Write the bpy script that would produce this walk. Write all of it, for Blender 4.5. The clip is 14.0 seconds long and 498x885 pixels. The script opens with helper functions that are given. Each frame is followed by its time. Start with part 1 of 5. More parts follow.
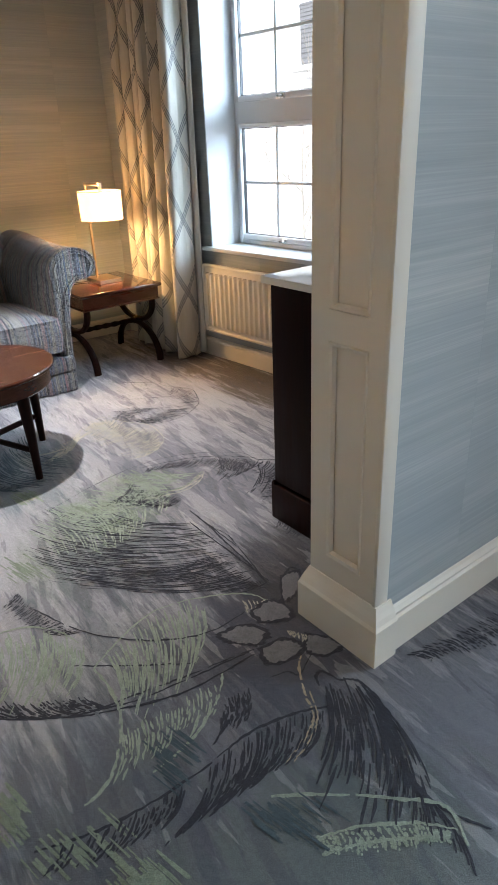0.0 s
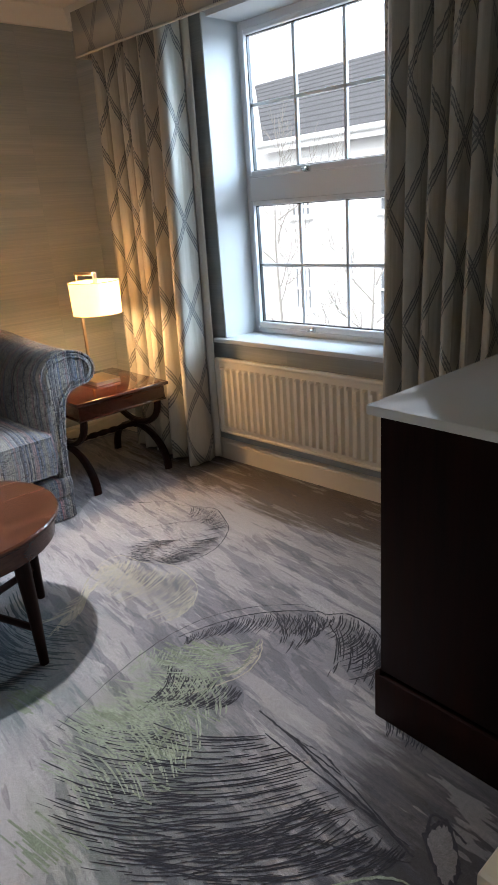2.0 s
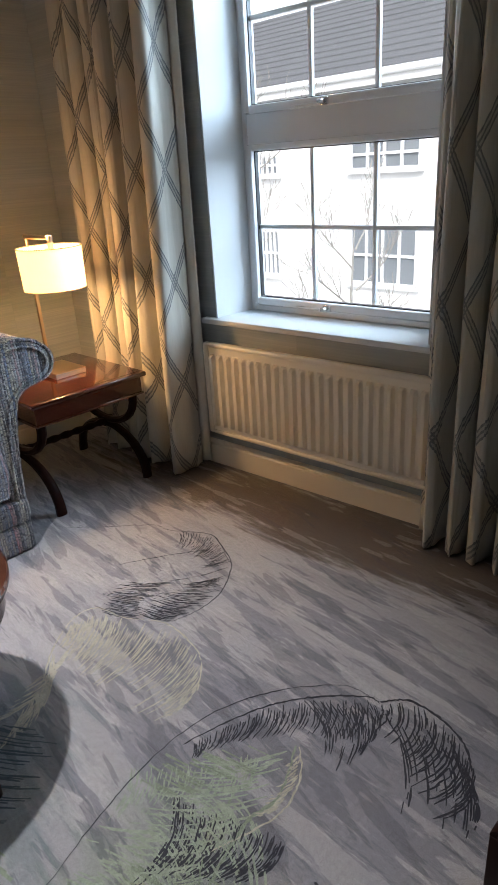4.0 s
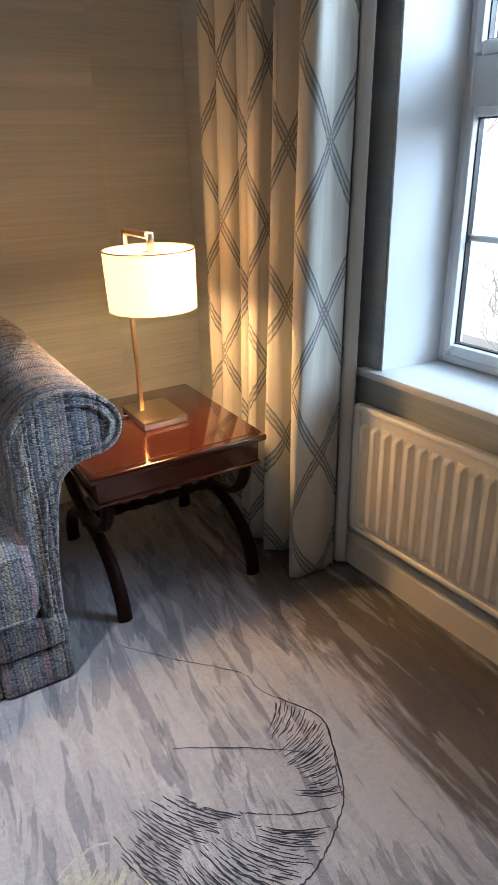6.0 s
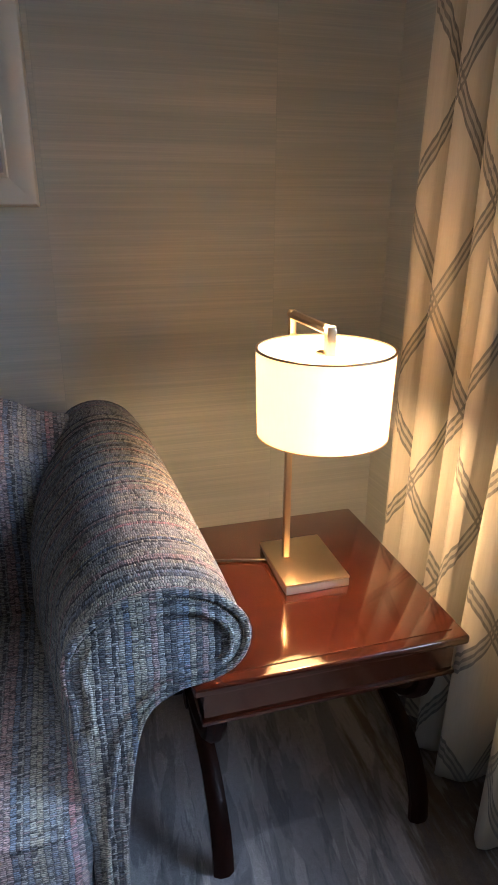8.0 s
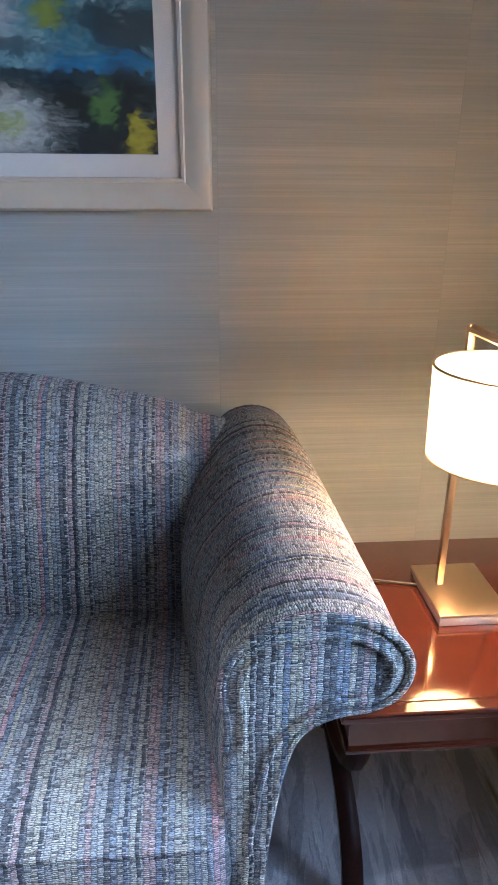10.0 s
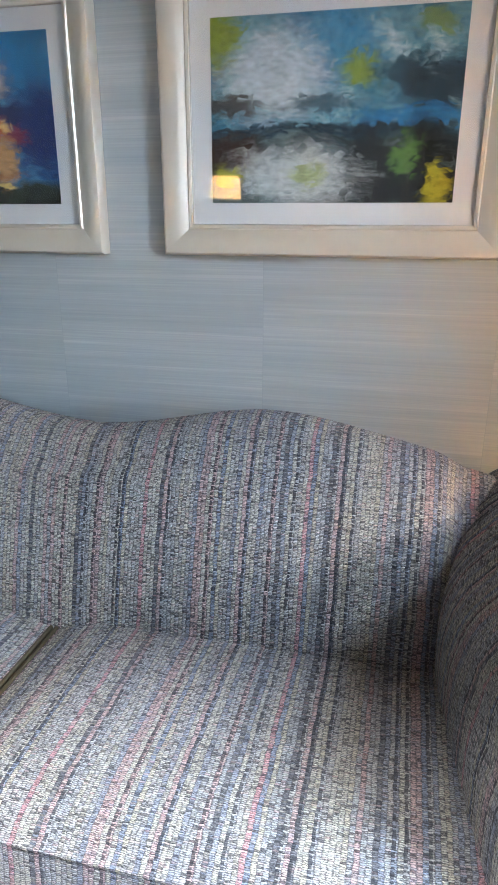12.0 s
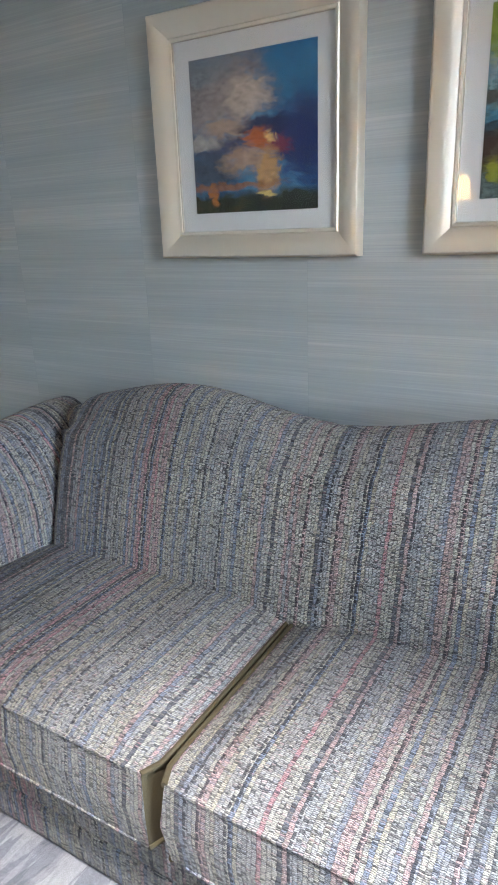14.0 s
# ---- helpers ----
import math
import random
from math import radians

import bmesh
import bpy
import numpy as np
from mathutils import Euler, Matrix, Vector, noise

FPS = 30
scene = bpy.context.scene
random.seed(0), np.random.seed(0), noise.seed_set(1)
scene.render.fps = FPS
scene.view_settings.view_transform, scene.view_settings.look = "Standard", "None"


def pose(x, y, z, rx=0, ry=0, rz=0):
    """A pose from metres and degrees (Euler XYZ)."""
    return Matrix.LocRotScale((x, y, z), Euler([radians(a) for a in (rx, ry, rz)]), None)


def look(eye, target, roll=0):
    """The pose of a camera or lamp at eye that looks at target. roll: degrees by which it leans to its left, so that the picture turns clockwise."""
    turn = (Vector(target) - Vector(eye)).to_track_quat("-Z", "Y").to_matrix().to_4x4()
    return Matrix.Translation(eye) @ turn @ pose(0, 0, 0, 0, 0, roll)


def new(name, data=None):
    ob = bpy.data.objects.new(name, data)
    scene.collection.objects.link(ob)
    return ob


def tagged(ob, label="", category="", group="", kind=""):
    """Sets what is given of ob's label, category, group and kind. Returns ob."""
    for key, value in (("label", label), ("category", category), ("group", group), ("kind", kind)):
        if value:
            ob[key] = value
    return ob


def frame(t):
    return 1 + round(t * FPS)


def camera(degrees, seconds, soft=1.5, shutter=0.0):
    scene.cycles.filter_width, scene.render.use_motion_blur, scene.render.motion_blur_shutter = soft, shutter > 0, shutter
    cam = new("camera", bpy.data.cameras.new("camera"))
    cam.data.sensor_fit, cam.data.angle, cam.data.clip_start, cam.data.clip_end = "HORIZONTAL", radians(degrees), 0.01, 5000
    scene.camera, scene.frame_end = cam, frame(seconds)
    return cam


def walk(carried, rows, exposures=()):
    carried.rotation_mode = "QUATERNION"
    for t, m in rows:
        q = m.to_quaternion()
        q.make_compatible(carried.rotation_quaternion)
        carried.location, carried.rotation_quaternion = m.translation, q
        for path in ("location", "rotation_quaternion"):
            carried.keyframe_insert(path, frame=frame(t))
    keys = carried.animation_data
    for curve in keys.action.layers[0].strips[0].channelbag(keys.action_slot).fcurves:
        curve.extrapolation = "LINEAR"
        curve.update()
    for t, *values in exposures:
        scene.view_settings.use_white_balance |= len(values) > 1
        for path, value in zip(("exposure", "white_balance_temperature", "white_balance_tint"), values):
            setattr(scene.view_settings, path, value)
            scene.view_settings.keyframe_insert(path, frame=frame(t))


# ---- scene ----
cam = camera(42.2, 14.0)
PATH = [
    (0, (0.526, 0.351, 1.373), (1.629, 1.785, 0.521), -2.4),
    (0.5, (0.537, 0.58, 1.392), (1.778, 1.938, 0.608), 0.2),
    (1, (0.53, 0.751, 1.419), (1.88, 2.018, 0.661), -2.0),
    (1.5, (0.629, 0.952, 1.407), (1.894, 2.341, 0.722), -5.7),
    (2, (0.718, 1.125, 1.422), (1.952, 2.544, 0.741), -4.2),
    (2.2, (0.724, 1.178, 1.421), (1.955, 2.594, 0.728), -2.5),
    (4.3, (1.137, 1.877, 1.371), (2.433, 3.174, 0.571), -3.5),
    (4.5, (1.194, 1.97, 1.409), (2.491, 3.268, 0.615), -1.2),
    (5, (1.353, 2.182, 1.378), (2.621, 3.549, 0.656), -0.6),
    (5.5, (1.613, 2.32, 1.397), (2.654, 3.847, 0.632), -2.1),
    (6, (1.756, 2.5, 1.362), (2.66, 4.083, 0.54), -1.6),
    (6.5, (1.795, 2.791, 1.38), (2.759, 4.42, 0.735), -0.8),
    (6.9, (1.876, 2.946, 1.375), (2.69, 4.639, 0.688), 1.2),
    (7, (1.91, 2.995, 1.363), (2.683, 4.71, 0.684), 0.7),
    (7.2, (1.976, 3.069, 1.374), (2.645, 4.822, 0.682), 0.6),
    (9.3, (2.002, 3.234, 1.395), (2.414, 5.047, 0.657), 0.3),
    (9.5, (1.981, 3.238, 1.373), (2.331, 5.071, 0.653), 0.3),
    (10, (1.929, 3.251, 1.396), (2.076, 5.111, 0.677), 0.3),
    (10.5, (1.864, 3.257, 1.408), (1.83, 5.167, 0.814), 0.4),
    (11, (1.852, 3.272, 1.457), (1.693, 5.155, 0.8), 0.2),
    (11.5, (1.803, 3.271, 1.448), (1.514, 5.14, 0.798), 0.3),
    (12, (1.747, 3.268, 1.46), (1.31, 5.102, 0.791), 0.1),
    (12.5, (1.709, 3.267, 1.455), (1.069, 5.039, 0.782), -1.0),
    (13, (1.651, 3.249, 1.433), (0.87, 4.966, 0.769), -1.6),
    (13.5, (1.625, 3.246, 1.423), (0.728, 4.913, 0.779), -2.0),
    (14, (1.612, 3.245, 1.446), (0.625, 4.863, 0.807), -2.2),
]
walk(cam, [(t, look(eye, target, roll)) for t, eye, target, roll in PATH],
     exposures=[(0.0, 1.4, 6500, 10), (0.5, 1.27, 6500, 10), (1.0, 0.91, 6400, 10), (1.5, 1.11, 6350, 10), (2.2, 0.88, 6350, 10), (4.3, 0.73, 6400, 10), (5.5, 0.47, 6350, 10), (6.0, 0.88, 6100, 10), (6.5, 1.03, 6050, 10), (7.2, 1.01, 5750, 10), (9.3, 0.4, 5150, 10), (9.5, 0.52, 5000, 10), (10.0, 1.54, 5150, 10), (10.5, 2.26, 5400, 10), (11.5, 2.42, 5950, 10), (12.5, 2.18, 6350, 10), (14.0, 2.28, 6600, 10)])

# ---- light ----
world = bpy.data.worlds.new("sky")
scene.world = world
world.use_nodes = True
wn = world.node_tree.nodes
sky = wn.new("ShaderNodeTexSky")
sky.sky_type, sky.sun_disc = "NISHITA", False
sky.sun_elevation, sky.sun_rotation = radians(45), radians(250)
sky.air_density, sky.dust_density, sky.ozone_density = 1.0, 2.0, 1.0
haze = wn.new("ShaderNodeHueSaturation")   # overcast: little colour
haze.inputs["Saturation"].default_value, haze.inputs["Value"].default_value = 0.3, 1.5
world.node_tree.links.new(sky.outputs[0], haze.inputs["Color"])
world.node_tree.links.new(haze.outputs[0], wn["Background"].inputs[0])
wn["Background"].inputs[1].default_value = 0.15


def lamp(name, kind, m, energy, colour, **more):
    data = bpy.data.lights.new(name, kind)
    data.energy, data.color = energy, colour
    if "size" in more and kind == "AREA":
        data.shape, data.size, data.size_y = "RECTANGLE", more["size"][0], more["size"][1]
    if kind in ("POINT", "SPOT"):
        data.shadow_soft_size = more.get("soft", 0.03)
    if kind == "SPOT":
        data.spot_size, data.spot_blend = radians(more["cone"]), more.get("blend", 0.6)
    if kind == "SUN":
        data.angle = radians(more["angle"])
    ob = new(name, data)
    ob.matrix_world = m
    return ob


lamp("sun", "SUN", look((-12, -5, 13), (0, 0, 0)), 2.1, (1.0, 0.98, 0.95), angle=25)

# ---- plan ----
WALL_Y = 5.035          # wall behind the sofa
CEIL = 2.56
WIN = pose(3.045, 3.9, 0, 0, 0, 4.0)   # window wall: local x into the wall, local y along it


# ---- materials ----
def material(name):
    m = bpy.data.materials.new(name)
    m.use_nodes = True
    return m, m.node_tree.nodes, m.node_tree.links, m.node_tree.nodes["Principled BSDF"]


class Tree:
    """Short hand for node trees."""

    def __init__(self, name, rough=0.5, metal=0.0, spec=0.5):
        self.m, self.n, self.l, self.b = material(name)
        self.b.inputs["Roughness"].default_value = rough
        self.b.inputs["Metallic"].default_value = metal
        self.b.inputs["Specular IOR Level"].default_value = spec
        self.coord = self.n.new("ShaderNodeTexCoord")

    def put(self, socket, value):
        if isinstance(value, bpy.types.NodeSocket):
            self.l.new(value, socket)
        else:
            socket.default_value = value

    def obj(self, scale=(1, 1, 1), loc=(0, 0, 0), rot=(0, 0, 0), src=None):
        mp = self.n.new("ShaderNodeMapping")
        self.l.new(src if src is not None else self.coord.outputs["Object"], mp.inputs[0])
        mp.inputs["Scale"].default_value, mp.inputs["Location"].default_value = scale, loc
        mp.inputs["Rotation"].default_value = [radians(a) for a in rot]
        return mp.outputs[0]

    def noise(self, vec, scale=5.0, detail=3.0, rough=0.55, out="Fac"):
        t = self.n.new("ShaderNodeTexNoise")
        self.l.new(vec, t.inputs["Vector"])
        t.inputs["Scale"].default_value, t.inputs["Detail"].default_value, t.inputs["Roughness"].default_value = scale, detail, rough
        return t.outputs[out]

    def math(self, op, a, b=0.0, c=0.0, clamp=False):
        t = self.n.new("ShaderNodeMath")
        t.operation, t.use_clamp = op, clamp
        for s, v in zip(t.inputs, (a, b, c)):
            self.put(s, v)
        return t.outputs[0]

    def ramp(self, fac, stops, mode="LINEAR"):
        t = self.n.new("ShaderNodeValToRGB")
        self.l.new(fac, t.inputs[0])
        t.color_ramp.interpolation = mode
        while len(t.color_ramp.elements) < len(stops):
            t.color_ramp.elements.new(0.5)
        for e, (p, c) in zip(t.color_ramp.elements, stops):
            e.position, e.color = p, (*((c, c, c) if isinstance(c, (int, float)) else c), 1)
        return t.outputs[0]

    def mix(self, fac, a, b, mode="MIX"):
        t = self.n.new("ShaderNodeMix")
        t.data_type, t.blend_type = "RGBA", mode
        self.put(t.inputs[0], fac)
        for s, v in ((t.inputs[6], a), (t.inputs[7], b)):
            self.put(s, (*v, 1) if isinstance(v, tuple) and len(v) == 3 else v)
        return t.outputs[2]

    def split(self, vec):
        t = self.n.new("ShaderNodeSeparateXYZ")
        self.l.new(vec, t.inputs[0])
        return t.outputs

    def join(self, x, y, z):
        t = self.n.new("ShaderNodeCombineXYZ")
        for s, v in zip(t.inputs, (x, y, z)):
            self.put(s, v)
        return t.outputs[0]

    def step(self, v, lo, hi):
        t = self.n.new("ShaderNodeMapRange")
        t.interpolation_type = "SMOOTHSTEP"
        self.put(t.inputs[0], v)
        t.inputs[1].default_value, t.inputs[2].default_value = lo, hi
        return t.outputs[0]

    def bump(self, height, strength=0.3, dist=0.01):
        t = self.n.new("ShaderNodeBump")
        self.l.new(height, t.inputs["Height"])
        t.inputs["Strength"].default_value, t.inputs["Distance"].default_value = strength, dist
        self.l.new(t.outputs[0], self.b.inputs["Normal"])

    def done(self, colour=None, rough=None):
        if colour is not None:
            self.put(self.b.inputs["Base Color"], (*colour, 1) if isinstance(colour, tuple) else colour)
        if rough is not None:
            self.put(self.b.inputs["Roughness"], rough)
        return self.m


def plain(name, colour, rough=0.5, metal=0.0, grain=0.06, scale=30.0, bump=0.0):
    t = Tree(name, rough, metal)
    n = t.noise(t.obj(), scale, 4)
    n2 = t.noise(t.obj(), scale / 12, 2)
    lo = tuple(c * (1 - grain) for c in colour)
    hi = tuple(min(1, c * (1 + grain)) for c in colour)
    c = t.mix(t.math("MULTIPLY_ADD", n2, 0.5, t.math("MULTIPLY", n, 0.5)), lo, hi)
    if bump:
        t.bump(n, bump, 0.002)
    return t.done(c, t.ramp(n2, [(0.3, rough * 0.85), (0.7, min(1, rough * 1.15))]))


def make_wallpaper():
    t = Tree("silk_wallpaper", 0.5)
    g = t.split(t.coord.outputs["Object"])
    along = t.math("ADD", g[0], g[1])
    drop = t.math("FLOOR", t.math("DIVIDE", t.math("ADD", along, 0.42), 0.62))
    shift = t.math("MULTIPLY", drop, 7.31)
    v = t.join(t.math("MULTIPLY_ADD", along, 0.9, shift), 0.0, t.math("MULTIPLY", g[2], 75.0))
    fine = t.noise(v, 1.0, 4, 0.62)
    v2 = t.join(t.math("MULTIPLY_ADD", along, 0.55, shift), 3.0, t.math("MULTIPLY", g[2], 9.0))
    broad = t.noise(v2, 1.0, 3, 0.5)
    v3 = t.join(t.math("MULTIPLY_ADD", along, 3.0, shift), 9.0, t.math("MULTIPLY", g[2], 260.0))
    thread = t.noise(v3, 1.0, 2, 0.5)
    tone = t.math("ADD", t.math("MULTIPLY", broad, 0.42), t.math("ADD", t.math("MULTIPLY", fine, 0.34), t.math("MULTIPLY", thread, 0.24)))
    c = t.ramp(tone, [(0.34, (0.305, 0.34, 0.35)), (0.5, (0.37, 0.40, 0.405)), (0.60, (0.445, 0.465, 0.46)), (0.72, (0.56, 0.56, 0.535))])
    per = t.math("FRACT", t.math("DIVIDE", t.math("ADD", along, 0.42), 0.62))
    seam = t.math("LESS_THAN", per, 0.004)
    c = t.mix(t.math("MULTIPLY", seam, 0.25), c, (0.25, 0.3, 0.3))
    drop_tone = t.math("FRACT", t.math("MULTIPLY", drop, 0.618))
    c = t.mix(t.math("MULTIPLY", drop_tone, 0.10), c, (0.3, 0.34, 0.34))
    t.bump(t.math("ADD", fine, t.math("MULTIPLY", thread, 0.4)), 0.12, 0.002)
    return t.done(c, t.ramp(tone, [(0.35, 0.6), (0.7, 0.4)]))


def carpet_pile(t, c):
    p = t.coord.outputs["Object"]
    pile = t.noise(p, 380.0, 2, 0.7)
    tuft = t.noise(p, 90.0, 2, 0.6)
    c = t.mix(0.75, c, t.mix(1.0, c, t.ramp(pile, [(0.3, 0.5), (0.7, 1.4)]), "MULTIPLY"))
    c = t.mix(0.5, c, t.mix(1.0, c, t.ramp(tuft, [(0.3, 0.75), (0.7, 1.2)]), "MULTIPLY"))
    t.bump(t.math("ADD", pile, tuft), 0.5, 0.004)
    t.b.inputs["Sheen Weight"].default_value = 0.12
    return c


def turned(t, src, x, y, turn):
    s = t.n.new("ShaderNodeVectorMath")
    s.operation = "SUBTRACT"
    t.l.new(src, s.inputs[0])
    s.inputs[1].default_value = (x, y, 0)
    r = t.n.new("ShaderNodeVectorRotate")
    r.rotation_type = "Z_AXIS"
    t.l.new(s.outputs[0], r.inputs["Vector"])
    r.inputs["Angle"].default_value = -radians(turn)
    return r.outputs[0]


def make_carpet():
    t = Tree("printed_carpet", 0.95, spec=0.15)
    p = t.coord.outputs["Object"]
    along = turned(t, p, 0, 0, -2)
    brush = t.noise(t.obj((19.0, 2.6, 1), src=along), 1.0, 6, 0.7)
    pale = t.noise(t.obj((14.0, 1.6, 1), loc=(4, 2, 0), src=along), 1.0, 5, 0.68)
    dusk = t.noise(t.obj((12.0, 1.45, 1), loc=(9, 5, 0), src=along), 1.0, 3, 0.62)
    deep = t.noise(t.obj((34.0, 3.6, 1), loc=(1, 8, 0), src=along), 1.0, 5, 0.68)
    cloud = t.math("SUBTRACT", t.noise(p, 1.3, 3, 0.55), 0.5)

    def dabs(c, source, edge, lean, ink, strength):
        """Dry brush marks with torn edges, thicker where the cloud leans their way."""
        f = t.step(t.math("MULTIPLY_ADD", cloud, lean, source), edge, edge + 0.018)
        return t.mix(t.math("MULTIPLY", f, strength), c, ink)

    c = t.mix(brush, (0.265, 0.257, 0.278), (0.325, 0.313, 0.328))
    c = dabs(c, pale, 0.52, 0.45, (0.385, 0.37, 0.38), 0.55)
    c = dabs(c, dusk, 0.525, -0.45, (0.17, 0.168, 0.195), 0.72)
    c = dabs(c, deep, 0.60, -0.3, (0.125, 0.125, 0.15), 0.5)
    c = dabs(c, t.noise(t.obj((40.0, 4.0, 1), loc=(7, 1, 0), src=along), 1.0, 5, 0.66), 0.585, 0.3, (0.36, 0.345, 0.36), 0.5)

    # Soft-edged tint: printed colour, and in places shade painted in.
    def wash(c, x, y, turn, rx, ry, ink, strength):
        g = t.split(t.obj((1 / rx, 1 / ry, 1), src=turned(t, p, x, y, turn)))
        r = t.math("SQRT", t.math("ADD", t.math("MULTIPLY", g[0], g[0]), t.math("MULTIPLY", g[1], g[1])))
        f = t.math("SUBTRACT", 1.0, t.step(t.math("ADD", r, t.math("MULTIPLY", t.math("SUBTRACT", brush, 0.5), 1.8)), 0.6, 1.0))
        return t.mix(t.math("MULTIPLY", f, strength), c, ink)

    # Brown band by the window wall: print plus the under-sill shade put into colour.
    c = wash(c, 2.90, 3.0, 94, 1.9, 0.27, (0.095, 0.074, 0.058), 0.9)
    c = wash(c, 1.35, 2.45, 40, 0.5, 0.28, (0.21, 0.25, 0.20), 0.4)
    c = wash(c, 1.35, 2.25, 60, 0.4, 0.3, (0.075, 0.09, 0.10), 0.55)
    c = wash(c, 0.95, 1.6, 60, 0.5, 0.3, (0.19, 0.225, 0.20), 0.25)
    c = wash(c, 0.75, 1.25, 10, 0.4, 0.25, (0.19, 0.225, 0.19), 0.28)
    c = wash(c, 1.2, 0.9, 20, 0.4, 0.25, (0.16, 0.19, 0.17), 0.3)
    # Dark teal oval: the coffee table's bluish shadow put into the carpet colour.
    c = wash(c, 1.2, 3.1, 20, 0.5, 0.4, (0.12, 0.16, 0.17), 0.5)
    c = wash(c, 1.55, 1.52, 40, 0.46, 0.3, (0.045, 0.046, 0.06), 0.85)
    # Broad dark patch over the floor near the entrance.
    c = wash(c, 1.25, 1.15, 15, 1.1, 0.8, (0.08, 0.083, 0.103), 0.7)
    c = wash(c, 1.0, 0.7, 50, 0.7, 0.5, (0.10, 0.125, 0.115), 0.5)
    # Dark patch by the sideboard's foot: its shadow painted in, over black print.
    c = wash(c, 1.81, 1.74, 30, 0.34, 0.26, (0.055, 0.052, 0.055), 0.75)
    c = wash(c, 2.3, 0.8, 40, 0.6, 0.3, (0.06, 0.062, 0.08), 0.7)
    c = dabs(c, t.noise(t.obj((15.0, 2.4, 1), loc=(3, 11, 0), src=turned(t, p, 0, 0, -14)), 1.0, 3, 0.6), 0.56, -0.3, (0.07, 0.072, 0.092), 0.38)
    c = dabs(c, t.noise(t.obj((16.0, 2.6, 1), loc=(13, 4, 0), src=along), 1.0, 3, 0.6), 0.59, 0.2, (0.33, 0.318, 0.33), 0.4)
    return t.done(carpet_pile(t, c))


def make_ink(name, colour):
    t = Tree(name, 0.95, spec=0.12)
    p = t.coord.outputs["Object"]
    n = t.noise(p, 26.0, 3, 0.6)
    c = t.mix(n, tuple(v * 0.7 for v in colour), tuple(min(1, v * 1.25) for v in colour))
    return t.done(carpet_pile(t, c))


def make_tweed(name, on_uv):
    """Slubbed tweed: narrow coloured warp columns, each crossed by short weft floats of its own shade."""
    t = Tree(name, 0.95, spec=0.1)
    p = t.coord.outputs["UV" if on_uv else "Object"]
    g = t.split(p)
    across = g[0]
    down = g[1] if on_uv else t.math("ADD", g[1], g[2])
    flat = t.join(across, down, 0.0)
    sway = t.noise(t.obj((11, 16, 1), src=flat), 1.0, 3)
    nub = t.split(t.noise(t.obj((95, 120, 1), src=flat), 1.0, 2, 0.6, "Color"))
    a = t.math("MULTIPLY_ADD", nub[0], 0.0052, t.math("MULTIPLY_ADD", sway, 0.009, across))
    down = t.math("MULTIPLY_ADD", nub[1], 0.0042, down)

    def chance(x, y):
        w = t.n.new("ShaderNodeTexWhiteNoise")
        w.noise_dimensions = "2D"
        t.l.new(t.join(x, y, 0.0), w.inputs["Vector"])
        return t.split(w.outputs["Color"])

    u = t.math("DIVIDE", a, 0.0098)
    col, cf = t.math("FLOOR", u), t.math("FRACT", u)
    lot = chance(col, 3.5)
    v = t.math("ADD", t.math("DIVIDE", t.math("MULTIPLY_ADD", sway, 0.006, down), 0.0042), lot[1])
    row, rf = t.math("FLOOR", v), t.math("FRACT", v)
    cell = chance(col, row)
    palette = [(0.0, (0.42, 0.405, 0.365)), (0.18, (0.25, 0.275, 0.34)), (0.32, (0.37, 0.365, 0.365)), (0.46, (0.13, 0.135, 0.155)), (0.53, (0.43, 0.31, 0.31)), (0.64, (0.33, 0.34, 0.36)),
               (0.76, (0.42, 0.39, 0.325)), (0.89, (0.21, 0.25, 0.335)), (0.96, (0.47, 0.26, 0.28))]
    stripe = t.ramp(lot[0], palette, "CONSTANT")
    single = t.ramp(cell[0], palette, "CONSTANT")
    c = t.mix(t.math("MULTIPLY", t.step(cell[2], 0.45, 0.55), 0.4), stripe, single)
    fray = t.noise(t.join(t.math("MULTIPLY", a, 210.0), t.math("MULTIPLY", down, 420.0), 2.0), 1.0, 2, 0.6)
    bright = t.math("MULTIPLY_ADD", t.math("SUBTRACT", fray, 0.5), 2.1, t.math("MULTIPLY_ADD", cell[1], 0.46, 0.27))
    c = t.mix(1.0, c, t.ramp(bright, [(0.05, 0.26), (0.30, 0.56), (0.55, 0.87), (0.95, 1.2)]), "MULTIPLY")
    # hollows between the floats and between the columns, their shade put into the colour
    crown = t.math("MULTIPLY", t.math("SINE", t.math("MULTIPLY", rf, math.pi)), t.math("POWER", t.math("SINE", t.math("MULTIPLY", cf, math.pi)), 0.5))
    c = t.mix(t.math("MULTIPLY", t.math("SUBTRACT", 1.0, t.step(t.math("MULTIPLY_ADD", t.math("SUBTRACT", fray, 0.5), 1.5, crown), 0.05, 0.75)), 0.72), c, (0.045, 0.045, 0.055))
    # a dark doubled thread every few columns
    lane = chance(col, 71.5)
    c = t.mix(t.math("MULTIPLY", t.math("MULTIPLY", t.math("MULTIPLY", t.math("GREATER_THAN", lane[0], 0.89), t.math("LESS_THAN", cf, 0.62)), t.step(cell[2], 0.25, 0.4)), 0.75), c, (0.022, 0.024, 0.034))
    c = t.mix(t.math("MULTIPLY", t.math("LESS_THAN", cell[1], 0.10), 0.45), c, (0.025, 0.026, 0.034))
    mottled = t.noise(t.obj((3, 3, 1), src=flat), 1.0, 2)
    c = t.mix(1.0, c, t.ramp(mottled, [(0.3, 0.90), (0.7, 1.1)]), "MULTIPLY")
    t.bump(t.math("ADD", crown, fray), 0.6, 0.004)
    t.b.inputs["Sheen Weight"].default_value = 0.08
    return t.done(c)


